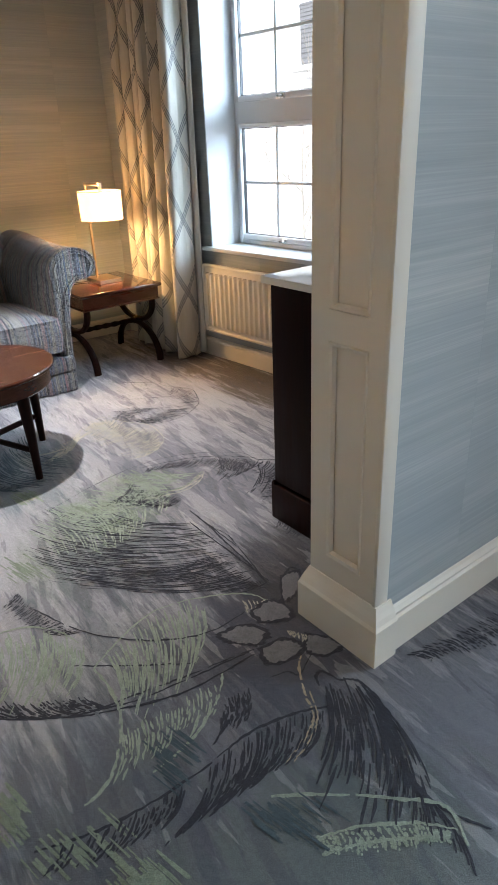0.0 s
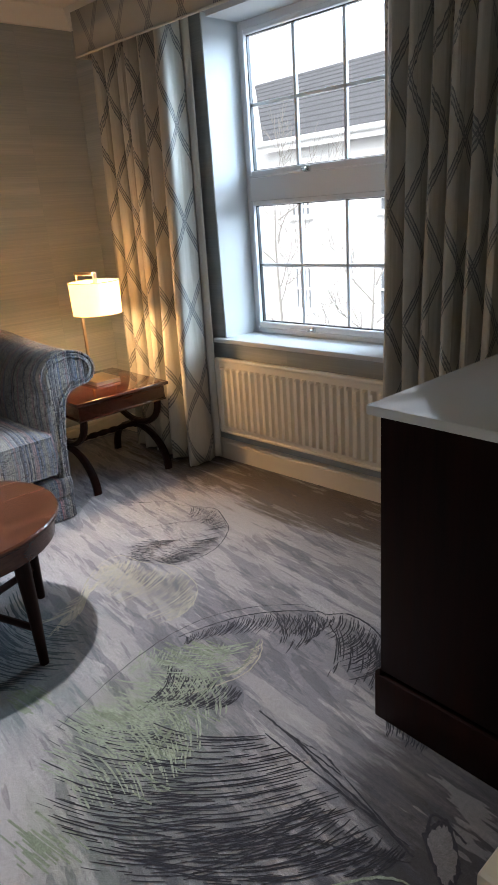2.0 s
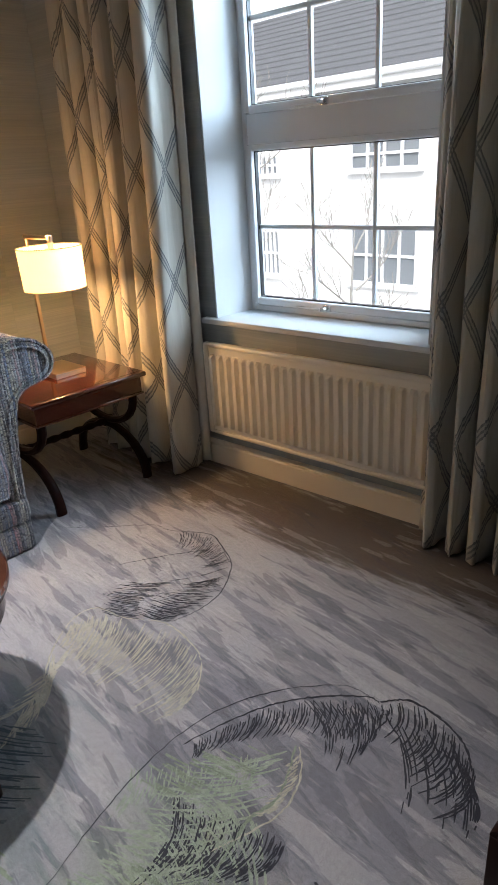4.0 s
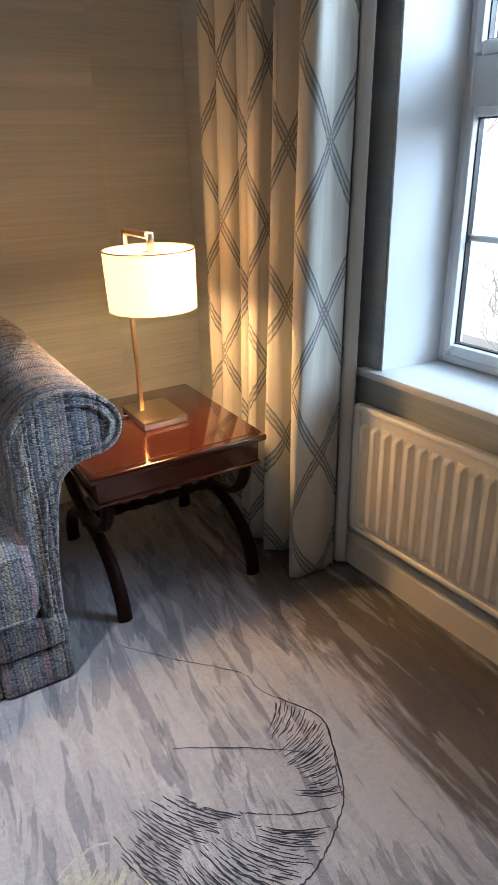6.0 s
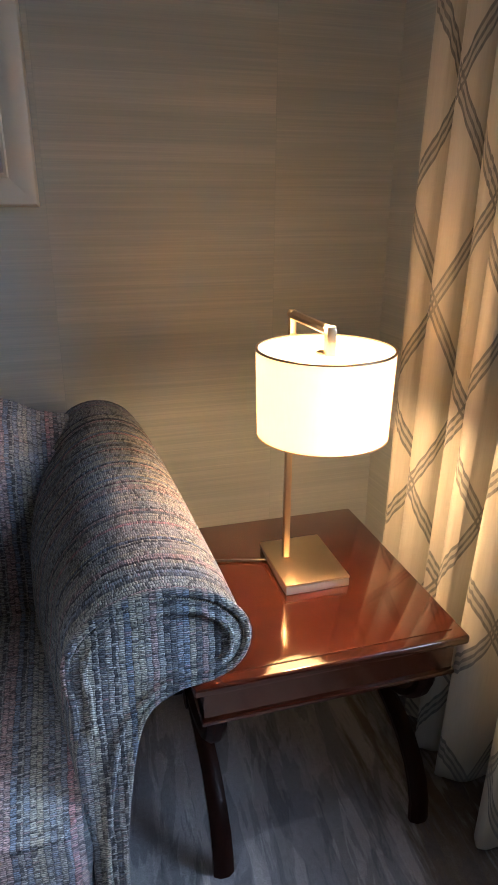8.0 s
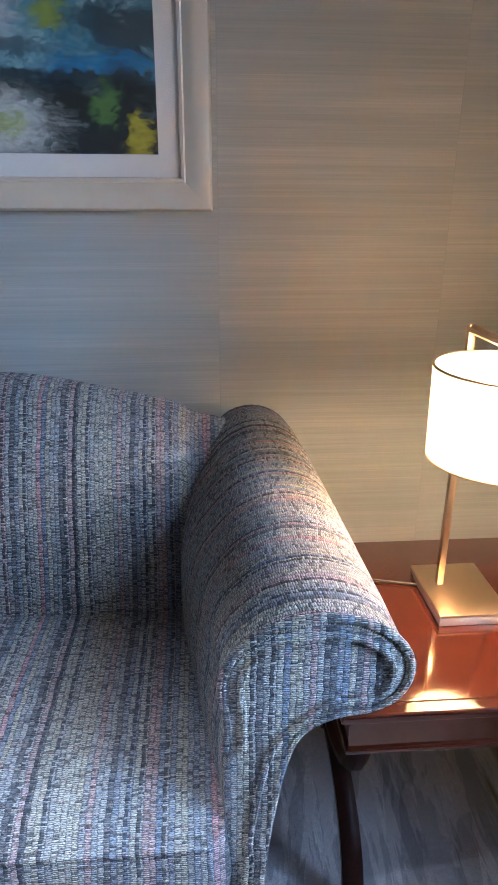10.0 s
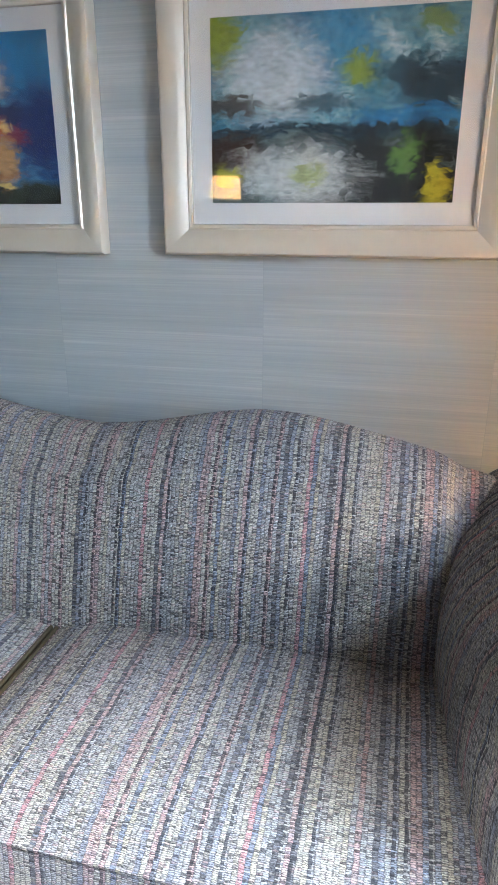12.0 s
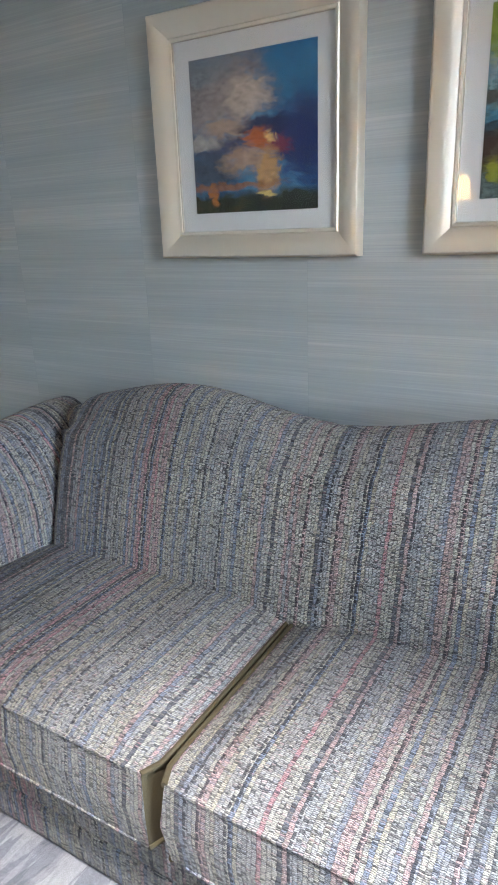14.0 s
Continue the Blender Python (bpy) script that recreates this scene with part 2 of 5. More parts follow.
def make_curtain_cloth():
    t = Tree("curtain_satin", 0.42)
    uv = t.coord.outputs["UV"]
    g = t.split(uv)
    c = None
    lines = None
    for sign in (1, -1):
        k = t.math("MULTIPLY_ADD", g[0], sign * 1.9, g[1])
        f = t.math("MULTIPLY", t.math("SUBTRACT", t.math("FRACT", t.math("DIVIDE", k, 0.46)), 0.5), 0.46)
        for off in (-0.024, 0.0, 0.024):
            d = t.math("ABSOLUTE", t.math("ADD", f, off))
            one = t.math("SUBTRACT", 1.0, t.step(d, 0.0045, 0.0075))
            lines = one if lines is None else t.math("MAXIMUM", lines, one)
        d = t.math("ABSOLUTE", f)
        lines = t.math("MAXIMUM", lines, t.math("MULTIPLY", t.math("SUBTRACT", 1.0, t.step(d, 0.026, 0.032)), 0.38))
    slub = t.noise(t.join(t.math("MULTIPLY", g[0], 260.0), 0.0, t.math("MULTIPLY", g[1], 14.0)), 1.0, 3)
    patchy = t.noise(uv, 7.0, 3)
    base = t.mix(slub, (0.44, 0.42, 0.36), (0.58, 0.555, 0.48))
    base = t.mix(t.math("MULTIPLY", patchy, 0.25), base, (0.42, 0.42, 0.40))
    c = t.mix(t.math("MULTIPLY", lines, t.ramp(slub, [(0.3, 0.95), (0.7, 0.7)])), base, (0.085, 0.095, 0.11))
    t.bump(t.math("ADD", slub, t.math("MULTIPLY", lines, 0.6)), 0.15, 0.002)
    t.b.inputs["Sheen Weight"].default_value = 0.25
    return t.done(c, t.ramp(slub, [(0.3, 0.36), (0.7, 0.5)]))


def make_wood(name, dark, light, rough=0.22, axis=0, coat=0.5, spec=0.5):
    t = Tree(name, rough, spec=spec)
    sc = [22.0, 22.0, 22.0]
    sc[axis] = 1.6
    v = t.obj(tuple(sc))
    grain = t.noise(v, 1.0, 5, 0.62)
    fine = t.noise(t.obj(tuple(s * 6 for s in sc)), 1.0, 2)
    tone = t.math("ADD", t.math("MULTIPLY", grain, 0.75), t.math("MULTIPLY", fine, 0.25))
    c = t.ramp(tone, [(0.32, dark), (0.68, light)])
    t.b.inputs["Coat Weight"].default_value = coat
    t.b.inputs["Coat Roughness"].default_value = 0.08
    t.bump(fine, 0.012, 0.001)
    return t.done(c, t.ramp(grain, [(0.3, rough * 0.8), (0.7, rough * 1.3)]))


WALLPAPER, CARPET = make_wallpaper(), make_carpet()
TWEED, TWEED_ARM = make_tweed("tweed", False), make_tweed("tweed_arm", True)
PIPING = plain("olive_piping", (0.068, 0.052, 0.026), 0.95, 0, 0.5, 260, 0.5)
SATIN = make_curtain_cloth()
LINING = plain("curtain_lining", (0.60, 0.57, 0.50), 0.7, 0, 0.05, 60)
WHITE_PAINT = plain("white_satin_paint", (0.75, 0.685, 0.585), 0.38, 0, 0.03, 14, 0.05)
REVEAL_PAINT = plain("reveal_paint", (0.67, 0.69, 0.70), 0.5, 0, 0.03, 10, 0.05)
PVC = plain("white_window_plastic", (0.80, 0.81, 0.82), 0.25, 0, 0.02, 12)
CEILING_PAINT = plain("ceiling_paint", (0.80, 0.78, 0.72), 0.8, 0, 0.03, 8, 0.05)
RADIATOR_PAINT = plain("radiator_enamel", (0.77, 0.71, 0.60), 0.3, 0, 0.03, 10)
MAHOGANY = make_wood("mahogany", (0.018, 0.004, 0.0025), (0.060, 0.012, 0.005), 0.09, 0)
DARKWOOD = make_wood("dark_mahogany", (0.007, 0.002, 0.0015), (0.019, 0.0052, 0.0034), 0.42, 2, 0.0, 0.1)
WALNUT = make_wood("coffee_table_wood", (0.035, 0.011, 0.006), (0.10, 0.032, 0.017), 0.22, 0)
MARBLE = plain("pale_stone_top", (0.70, 0.70, 0.68), 0.15, 0, 0.05, 9)
BRASS = plain("brushed_champagne_metal", (0.55, 0.43, 0.30), 0.33, 1.0, 0.05, 90)
STEEL = plain("bright_metal", (0.7, 0.7, 0.7), 0.25, 1.0, 0.03, 60)
# Pale tone holds the window's reflection on the lamp base.
POLISHED = plain("polished_metal_window_glint", (0.88, 0.87, 0.84), 0.22, 0.6, 0.03, 60)
FRAME_SILVER = plain("champagne_silver_frame", (0.70, 0.64, 0.55), 0.42, 0.6, 0.05, 40)
MAT_BOARD = plain("mount_board", (0.90, 0.90, 0.89), 0.8, 0, 0.02, 50)
BLACK = plain("black_plastic", (0.015, 0.015, 0.016), 0.35, 0, 0.1, 30)


# ---- mesh helpers ----
def part(name, bm, mat, parent=None, label="", smooth=True, at=None):
    me = bpy.data.meshes.new(name)
    bmesh.ops.recalc_face_normals(bm, faces=bm.faces[:])
    bm.to_mesh(me)
    bm.free()
    me.materials.append(mat)
    if smooth:
        for f in me.polygons:
            f.use_smooth = True
        me.set_sharp_from_angle(angle=radians(38))
    ob = new(name, me)
    if at is not None:
        ob.matrix_basis = at
    if parent is not None:
        ob.parent = parent
    if label:
        ob["label"] = label
    return ob


def thing(name, m, label, category, group="", kind=""):
    ob = new(name)
    ob.matrix_world = m
    ob.empty_display_size = 0.1
    return tagged(ob, label, category, group, kind)


def box(bm, x0, x1, y0, y1, z0, z1, bevel=0.0, seg=2):
    made = bmesh.ops.create_cube(bm, size=1.0)["verts"]
    bmesh.ops.transform(bm, matrix=Matrix.Translation(((x0 + x1) / 2, (y0 + y1) / 2, (z0 + z1) / 2)) @ Matrix.Diagonal((abs(x1 - x0), abs(y1 - y0), abs(z1 - z0), 1)), verts=made)
    if bevel:
        edges = list({e for v in made for e in v.link_edges})
        bmesh.ops.bevel(bm, geom=edges, offset=bevel, segments=seg, affect="EDGES", profile=0.5)
    return bm


def boxed(*a, bevel=0.0, seg=2):
    return box(bmesh.new(), *a, bevel=bevel, seg=seg)


def tube(bm, points, radius, sides=10, square=False):
    """A rod along points; radius may be a number or one a point."""
    rings = []
    pts = [Vector(p) for p in points]
    n = len(pts)
    ref = None
    for i, p in enumerate(pts):
        d = (pts[min(i + 1, n - 1)] - pts[max(i - 1, 0)]).normalized()
        if ref is None:
            ref = Vector((0, 0, 1)) if abs(d.z) < 0.9 else Vector((1, 0, 0))
        side = d.cross(ref).normalized()
        up = side.cross(d).normalized()
        ref = up
        r = radius[i] if isinstance(radius, list) else radius
        rx, ry = r if isinstance(r, tuple) else (r, r)
        ring = []
        for k in range(sides):
            a = 2 * math.pi * (k + 0.5) / sides
            cx, cy = math.cos(a), math.sin(a)
            if square:
                m = max(abs(cx), abs(cy))
                cx, cy = cx / m, cy / m
            ring.append(bm.verts.new(p + side * cx * rx + up * cy * ry))
        rings.append(ring)
    for a, b in zip(rings, rings[1:]):
        for k in range(sides):
            bm.faces.new((a[k], a[(k + 1) % sides], b[(k + 1) % sides], b[k]))
    bm.faces.new(rings[0])
    bm.faces.new(rings[-1])
    return bm


def lathe(bm, profile, segments=48, centre=(0, 0), closed=False):
    rings = []
    for r, z in profile:
        rings.append([bm.verts.new((centre[0] + r * math.cos(2 * math.pi * k / segments), centre[1] + r * math.sin(2 * math.pi * k / segments), z)) for k in range(segments)])
    pairs = list(zip(rings, rings[1:])) + ([(rings[-1], rings[0])] if closed else [])
    for a, b in pairs:
        for k in range(segments):
            bm.faces.new((a[k], a[(k + 1) % segments], b[(k + 1) % segments], b[k]))
    if not closed:
        bm.faces.new(rings[0])
        bm.faces.new(rings[-1])
    return bm


def grid_surface(bm, fn, nu, nv, uvs=None, wrap=False):
    """A sheet fn(i, j) -> point; uvs(i, j) -> (u, v)."""
    vs = [[bm.verts.new(fn(i, j)) for j in range(nv + 1)] for i in range(nu + 1)]
    layer = bm.loops.layers.uv.verify() if uvs else None
    for i in range(nu):
        for j in range(nv):
            idx = ((i, j), (i + 1, j), (i + 1, j + 1), (i, j + 1))
            f = bm.faces.new([vs[a][b] for a, b in idx])
            if uvs:
                for loop, (a, b) in zip(f.loops, idx):
                    loop[layer].uv = uvs(a, b)
    return vs


def smooth_loop(pts, n=3):
    """Catmull-Rom through open points."""
    out = []
    for i in range(len(pts) - 1):
        p0, p1, p2, p3 = (Vector(pts[max(i - 1, 0)]), Vector(pts[i]), Vector(pts[i + 1]), Vector(pts[min(i + 2, len(pts) - 1)]))
        for k in range(n):
            t = k / n
            out.append(0.5 * ((2 * p1) + (-p0 + p2) * t + (2 * p0 - 5 * p1 + 4 * p2 - p3) * t * t + (-p0 + 3 * p1 - 3 * p2 + p3) * t ** 3))
    out.append(Vector(pts[-1]))
    return out


def profile_along(bm, profile, start, end, axis="x"):
    """Sweep a closed profile of (out, up) along x or y between start and end."""
    rings = []
    for s in (start, end):
        rings.append([bm.verts.new((s, o, u) if axis == "x" else (o, s, u)) for o, u in profile])
    k = len(profile)
    for i in range(k):
        bm.faces.new((rings[0][i], rings[0][(i + 1) % k], rings[1][(i + 1) % k], rings[1][i]))
    bm.faces.new(rings[0])
    bm.faces.new(rings[1])
    return bm

# ---- structure ----
def wall_boxes(name, boxes, mat, at, label):
    bm = bmesh.new()
    for b in boxes:
        box(bm, *b)
    return tagged(part(name, bm, mat, None, smooth=False, at=at), label, "wall", kind="structure")


NIL = pose(0, 0, 0)
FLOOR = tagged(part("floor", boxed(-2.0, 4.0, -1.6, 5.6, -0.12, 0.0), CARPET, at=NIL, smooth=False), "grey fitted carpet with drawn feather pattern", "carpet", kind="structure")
tagged(part("ceiling", boxed(-2.0, 3.6, -1.6, 5.6, CEIL, CEIL + 0.12), CEILING_PAINT, at=NIL, smooth=False), "plain off-white painted ceiling", "ceiling", kind="structure")
wall_boxes("wall_north", [(-2.0, 3.2, WALL_Y, WALL_Y + 0.15, 0, CEIL)], WALLPAPER, NIL, "pale blue-grey silk wallpaper with horizontal slubs")
wall_boxes("wall_west", [(-2.0, -1.85, -1.6, WALL_Y, 0, CEIL)], WALLPAPER, NIL, "pale blue-grey silk wallpaper wall")
# The south wall's opening is made up for an unseen, light-giving window.
wall_boxes("wall_south", [(-1.85, 1.2, -1.6, -1.45, 0, CEIL), (1.8, 3.5, -1.6, -1.45, 0, CEIL), (1.2, 1.8, -1.6, -1.45, 0, 0.75), (1.2, 1.8, -1.6, -1.45, 1.45, CEIL)], WALLPAPER, NIL, "pale blue-grey silk wallpaper wall")
# window wall, in its own frame: the opening runs from along = -1.04 to 0.04
O0, O1, OZ0, OZ1, THICK = -1.04, 0.035, 0.715, 2.33, 0.34
wall_boxes("wall_east", [(0, THICK, O1, 1.2, 0, CEIL), (0, THICK, -3.4, O0, 0, CEIL), (0, THICK, O0, O1, 0, OZ0), (0, THICK, O0, O1, OZ1, CEIL)], WALLPAPER, WIN,
           "pale blue-grey silk wallpaper wall around the window")
wall_boxes("wall_east_outer", [(THICK, THICK + 0.02, -3.4, -1.0, 0, CEIL)], REVEAL_PAINT, WIN, "white outer wall skin")

# reveal linings
bm = bmesh.new()
box(bm, -0.002, 0.24, O1 - 0.045, O1 - 0.004, OZ0, OZ1 - 0.004)
for v in bm.verts:
    if v.co.x < 0.1 and v.co.y < O1 - 0.02:
        v.co.y = O1 - 0.012
tagged(part("trim_reveal", bm, REVEAL_PAINT, at=WIN, smooth=False), "white painted splayed window reveal", "reveal", kind="structure")
tagged(part("trim_reveal", boxed(-0.002, 0.24, O0 + 0.004, O0 + 0.03, OZ0, OZ1 - 0.004), REVEAL_PAINT, at=WIN, smooth=False), "white painted window reveal", "reveal", kind="structure")
tagged(part("trim_reveal_head", boxed(-0.002, 0.34, O0 + 0.03, O1 - 0.045, OZ1 - 0.03, OZ1 - 0.004), REVEAL_PAINT, at=WIN, smooth=False), "white painted window head", "reveal", kind="structure")
tagged(part("window_sill", boxed(-0.035, 0.235, O0 - 0.06, O1 + 0.065, 0.718, 0.743, bevel=0.005), REVEAL_PAINT, at=WIN), "white painted window board", "window sill", kind="structure")


def skirting(name, length, at, height=0.125, depth=0.018):
    prof = [(0, 0), (depth, 0), (depth, height * 0.78), (depth * 0.75, height * 0.84), (depth * 0.8, height * 0.9), (depth * 0.35, height * 0.97), (0, height)]
    bm = profile_along(bmesh.new(), prof, 0, length)
    return tagged(part(name, bm, WHITE_PAINT, at=at, smooth=False), "cream painted skirting board", "skirting board", kind="structure")


skirting("baseboard", 4.5, WIN @ pose(0, -3.35, 0, 0, 0, 90))
skirting("baseboard", 4.6, pose(2.95, WALL_Y, 0, 0, 0, 180))

# cornice along the two walls that show
for name, length, at in (("trim_cornice", 4.6, WIN @ pose(0, -3.35, CEIL, 0, 0, 90)), ("trim_cornice", 4.9, pose(2.98, WALL_Y, CEIL, 0, 0, 180))):
    prof = [(0, 0), (0.085, 0), (0.08, -0.012), (0.05, -0.03), (0.025, -0.06), (0.012, -0.085), (0, -0.09)]
    tagged(part(name, profile_along(bmesh.new(), prof, 0, length), CEILING_PAINT, at=at), "off-white coved plaster cornice", "cornice", kind="structure")

# ---- partition with the panelled pilaster end ----
PX, PY0, PY1 = 1.655, 1.285, 1.535
wall_boxes("wall_partition", [(PX + 0.03, 3.2, PY0 - 0.011, PY1 - 0.006, 0, CEIL)], WALLPAPER, NIL, "partition wall in pale blue-grey silk wallpaper")


def pilaster():
    ob = thing("trim_pilaster", pose(PX, PY0, 0), "cream painted panelled pilaster at the partition's end", "pilaster", kind="structure")
    w = PY1 - PY0
    core = bmesh.new()
    # a board with two sunk panels
    m0, m1 = 0.052, w - 0.064
    zs = ((0.255, 0.905), (0.985, 2.40))
    box(core, 0.016, 0.05, 0, w, 0, CEIL - 0.002)
    box(core, 0, 0.016, 0, m0, 0, CEIL - 0.002)
    box(core, 0, 0.016, m1, w, 0, CEIL - 0.002)
    last = 0.0
    for z0, z1 in zs + ((CEIL - 0.002, 0),):
        box(core, 0, 0.016, m0, m1, last, z0)
        last = z1
    part("board", core, WHITE_PAINT, ob, smooth=False)
    for z0, z1 in zs:
        bm = bmesh.new()
        prof = [(0.0, 0.004), (0.004, -0.004), (0.012, 0.0), (0.016, 0.013)]
        rings = []
        for d, h in prof:
            rings.append([bm.verts.new((h, m0 + d, z0 + d)), bm.verts.new((h, m1 - d, z0 + d)), bm.verts.new((h, m1 - d, z1 - d)), bm.verts.new((h, m0 + d, z1 - d))])
        for a, b in zip(rings, rings[1:]):
            for k in range(4):
                bm.faces.new((a[k], a[(k + 1) % 4], b[(k + 1) % 4], b[k]))
        part("panel_moulding", bm, WHITE_PAINT, ob)
    part("corner_bead", boxed(-0.004, 0.05, -0.012, 0.003, 0.178, CEIL - 0.003, bevel=0.004), WHITE_PAINT, ob, "white corner bead")
    # deep moulded skirting round the pilaster's foot
    bm = bmesh.new()
    prof = [(0.032, 0.0), (0.032, 0.125), (0.026, 0.135), (0.02, 0.15), (0.012, 0.165), (0.004, 0.182), (-0.01, 0.182)]
    rings = []
    for d, z in prof:
        rings.append([bm.verts.new(c) for c in ((0.06, -d - 0.012, z), (-d, -d - 0.012, z), (-d, w + d * 0.75, z), (0.06, w + d * 0.75, z))])
    for a, b in zip(rings, rings[1:]):
        for k in range(3):
            bm.faces.new((a[k], a[k + 1], b[k + 1], b[k]))
    bm.faces.new(rings[-1])
    part("plinth", bm, WHITE_PAINT, ob, smooth=False)
    return ob


pilaster()
skirting("baseboard", 1.4, pose(PX + 1.46, PY0 - 0.011, 0, 0, 0, 180), 0.15, 0.022)


# ---- window ----
def window():
    ob = thing("window_1", WIN @ pose(0.245, 0, 0), "white plastic casement window with glazing bars, daylight outside", "window", kind="structure")
    g0, g1 = -0.945, -0.055
    lo, hi = (0.806, 1.430), (1.606, 2.236)
    left, right, bot, top = 0.0, -1.005, 0.742, 2.302
    bm = bmesh.new()
    f = 0.028
    for b in ((-0.03, 0.04, left - f, left, bot, top), (-0.03, 0.04, right, right + f, bot, top), (-0.03, 0.04, right + f, left - f, top - f * 1.6, top),
              (-0.03, 0.04, right + f, left - f, bot, bot + f), (-0.03, 0.04, right + f, left - f, 1.452, 1.577)):
        box(bm, *b, bevel=0.004, seg=1)
    part("window_frame", bm, PVC, ob)
    for name, (z0, z1) in (("lower", lo), ("upper", hi)):
        bm = bmesh.new()
        s = 0.026
        for b in ((-0.042, 0.02, g1, g1 + s, z0 - s, z1 + s), (-0.042, 0.02, g0 - s, g0, z0 - s, z1 + s), (-0.042, 0.02, g0, g1, z1, z1 + s), (-0.042, 0.02, g0, g1, z0 - s * 1.3, z0)):
            box(bm, *b, bevel=0.006, seg=2)
        sash = part("sash", bm, PVC, ob)
        # black gasket line
        bm = bmesh.new()
        k = 0.004
        for b in ((-0.02, 0.0, g1 - k, g1, z0, z1), (-0.02, 0.0, g0, g0 + k, z0, z1), (-0.02, 0.0, g0 + k, g1 - k, z1 - k, z1), (-0.02, 0.0, g0 + k, g1 - k, z0, z0 + k)):
            box(bm, *b)
        part("gasket", bm, BLACK, sash, "black rubber gasket")
        step = (g1 - g0) / 3
        for i in (1, 2):
            y = g0 + step * i
            part("glazing_bar", boxed(-0.012, 0.008, y - 0.009, y + 0.009, z0 + k, z1 - k, bevel=0.003), PVC, sash)
        zm = (z0 + z1) / 2
        part("glazing_bar", boxed(-0.011, 0.007, g0 + k, g1 - k, zm - 0.009, zm + 0.009, bevel=0.003), PVC, sash)
        glass, gn, gl, gb = material("window_glass")
        gb.inputs["Transmission Weight"].default_value, gb.inputs["Roughness"].default_value, gb.inputs["IOR"].default_value = 1.0, 0.0, 1.02
        pane = part("pane", boxed(-0.003, 0.001, g0 + k, g1 - k, z0 + k, z1 - k), glass, sash, "clear glass", smooth=False)
        pane.visible_shadow = False
        # handle
        ym, zh = (g0 + g1) / 2 + 0.06, z0 - 0.02
        bm = boxed(-0.052, -0.042, ym - 0.018, ym + 0.018, zh - 0.014, zh + 0.014, bevel=0.003)
        tube(bm, [(-0.052, ym, zh), (-0.075, ym, zh), (-0.08, ym + 0.012, zh)], 0.008, 8)
        part("handle", bm, STEEL, sash, "white and chrome espagnolette handle")
        part("stay", boxed(-0.056, -0.044, ym + 0.03, ym + 0.16, zh - 0.008, zh - 0.001, bevel=0.002), PVC, sash)
    return ob


window()


def added_window():
    """Unseen second window, made up behind the walker to light the entrance."""
    ob = thing("window_2", pose(1.5, -1.53, 0, 0, 0, 90), "unseen white framed window, added behind the walker", "window", kind="structure")
    bm = bmesh.new()
    for b in ((-0.03, 0.03, -0.3, -0.25, 0.75, 1.45), (-0.03, 0.03, 0.25, 0.3, 0.75, 1.45), (-0.03, 0.03, -0.25, 0.25, 1.40, 1.45), (-0.03, 0.03, -0.25, 0.25, 0.75, 0.80),
              (-0.025, 0.025, -0.02, 0.02, 0.80, 1.40)):
        box(bm, *b, bevel=0.004, seg=1)
    part("window_frame", bm, PVC, ob)
    return ob


added_window()


# ---- radiator ----
def radiator():
    y1, y0, z0, z1 = 0.078, -1.14, 0.19, 0.637
    ob = thing("radiator", WIN @ pose(0, 0, 0), "cream enamelled panel radiator below the window", "radiator")
    # pressed front panel: flutes of rounded section
    n = 25
    pitch = (y1 - y0 - 0.07) / n
    bm = bmesh.new()
    cols = []
    for i in range(n * 16 + 1):
        y = y0 + 0.035 + (y1 - y0 - 0.07) * i / (n * 16)
        f = min(1.0, max(0.0, (0.36 - abs((i / 16) % 1.0 - 0.5)) / 0.2))
        h = f * f * (3 - 2 * f)
        cols.append((y, h))
    rows = [(z0, 0), (z0 + 0.03, 0), (z0 + 0.040, 0.0), (z0 + 0.046, 0.7), (z0 + 0.054, 1), (z1 - 0.064, 1), (z1 - 0.056, 0.7), (z1 - 0.050, 0.0), (z1 - 0.03, 0), (z1, 0)]
    vs = [[bm.verts.new((-0.060 - 0.021 * h * w, y, z)) for z, w in rows] for y, h in cols]
    for a, b in zip(vs, vs[1:]):
        for j in range(len(rows) - 1):
            bm.faces.new((a[j], b[j], b[j + 1], a[j + 1]))
    part("front_panel", bm, RADIATOR_PAINT, ob)
    part("casing", boxed(-0.057, -0.03, y0 + 0.01, y1 - 0.01, z0 + 0.006, z1 - 0.006, bevel=0.008), RADIATOR_PAINT, ob)
    for y in (y0, y1 - 0.034):
        part("side_edge", boxed(-0.067, -0.028, y, y + 0.034, z0, z1, bevel=0.012, seg=3), RADIATOR_PAINT, ob)
    part("top_edge", boxed(-0.066, -0.03, y0 + 0.03, y1 - 0.03, z1 - 0.02, z1 + 0.002, bevel=0.009, seg=3), RADIATOR_PAINT, ob)
    part("bottom_edge", boxed(-0.066, -0.03, y0 + 0.03, y1 - 0.03, z0 - 0.002, z0 + 0.02, bevel=0.009, seg=3), RADIATOR_PAINT, ob)
    for y in (y0 + 0.18, y1 - 0.18):
        part("bracket", boxed(-0.032, 0.001, y - 0.02, y + 0.02, z0 + 0.05, z1 - 0.05), RADIATOR_PAINT, ob)
    return ob


radiator()


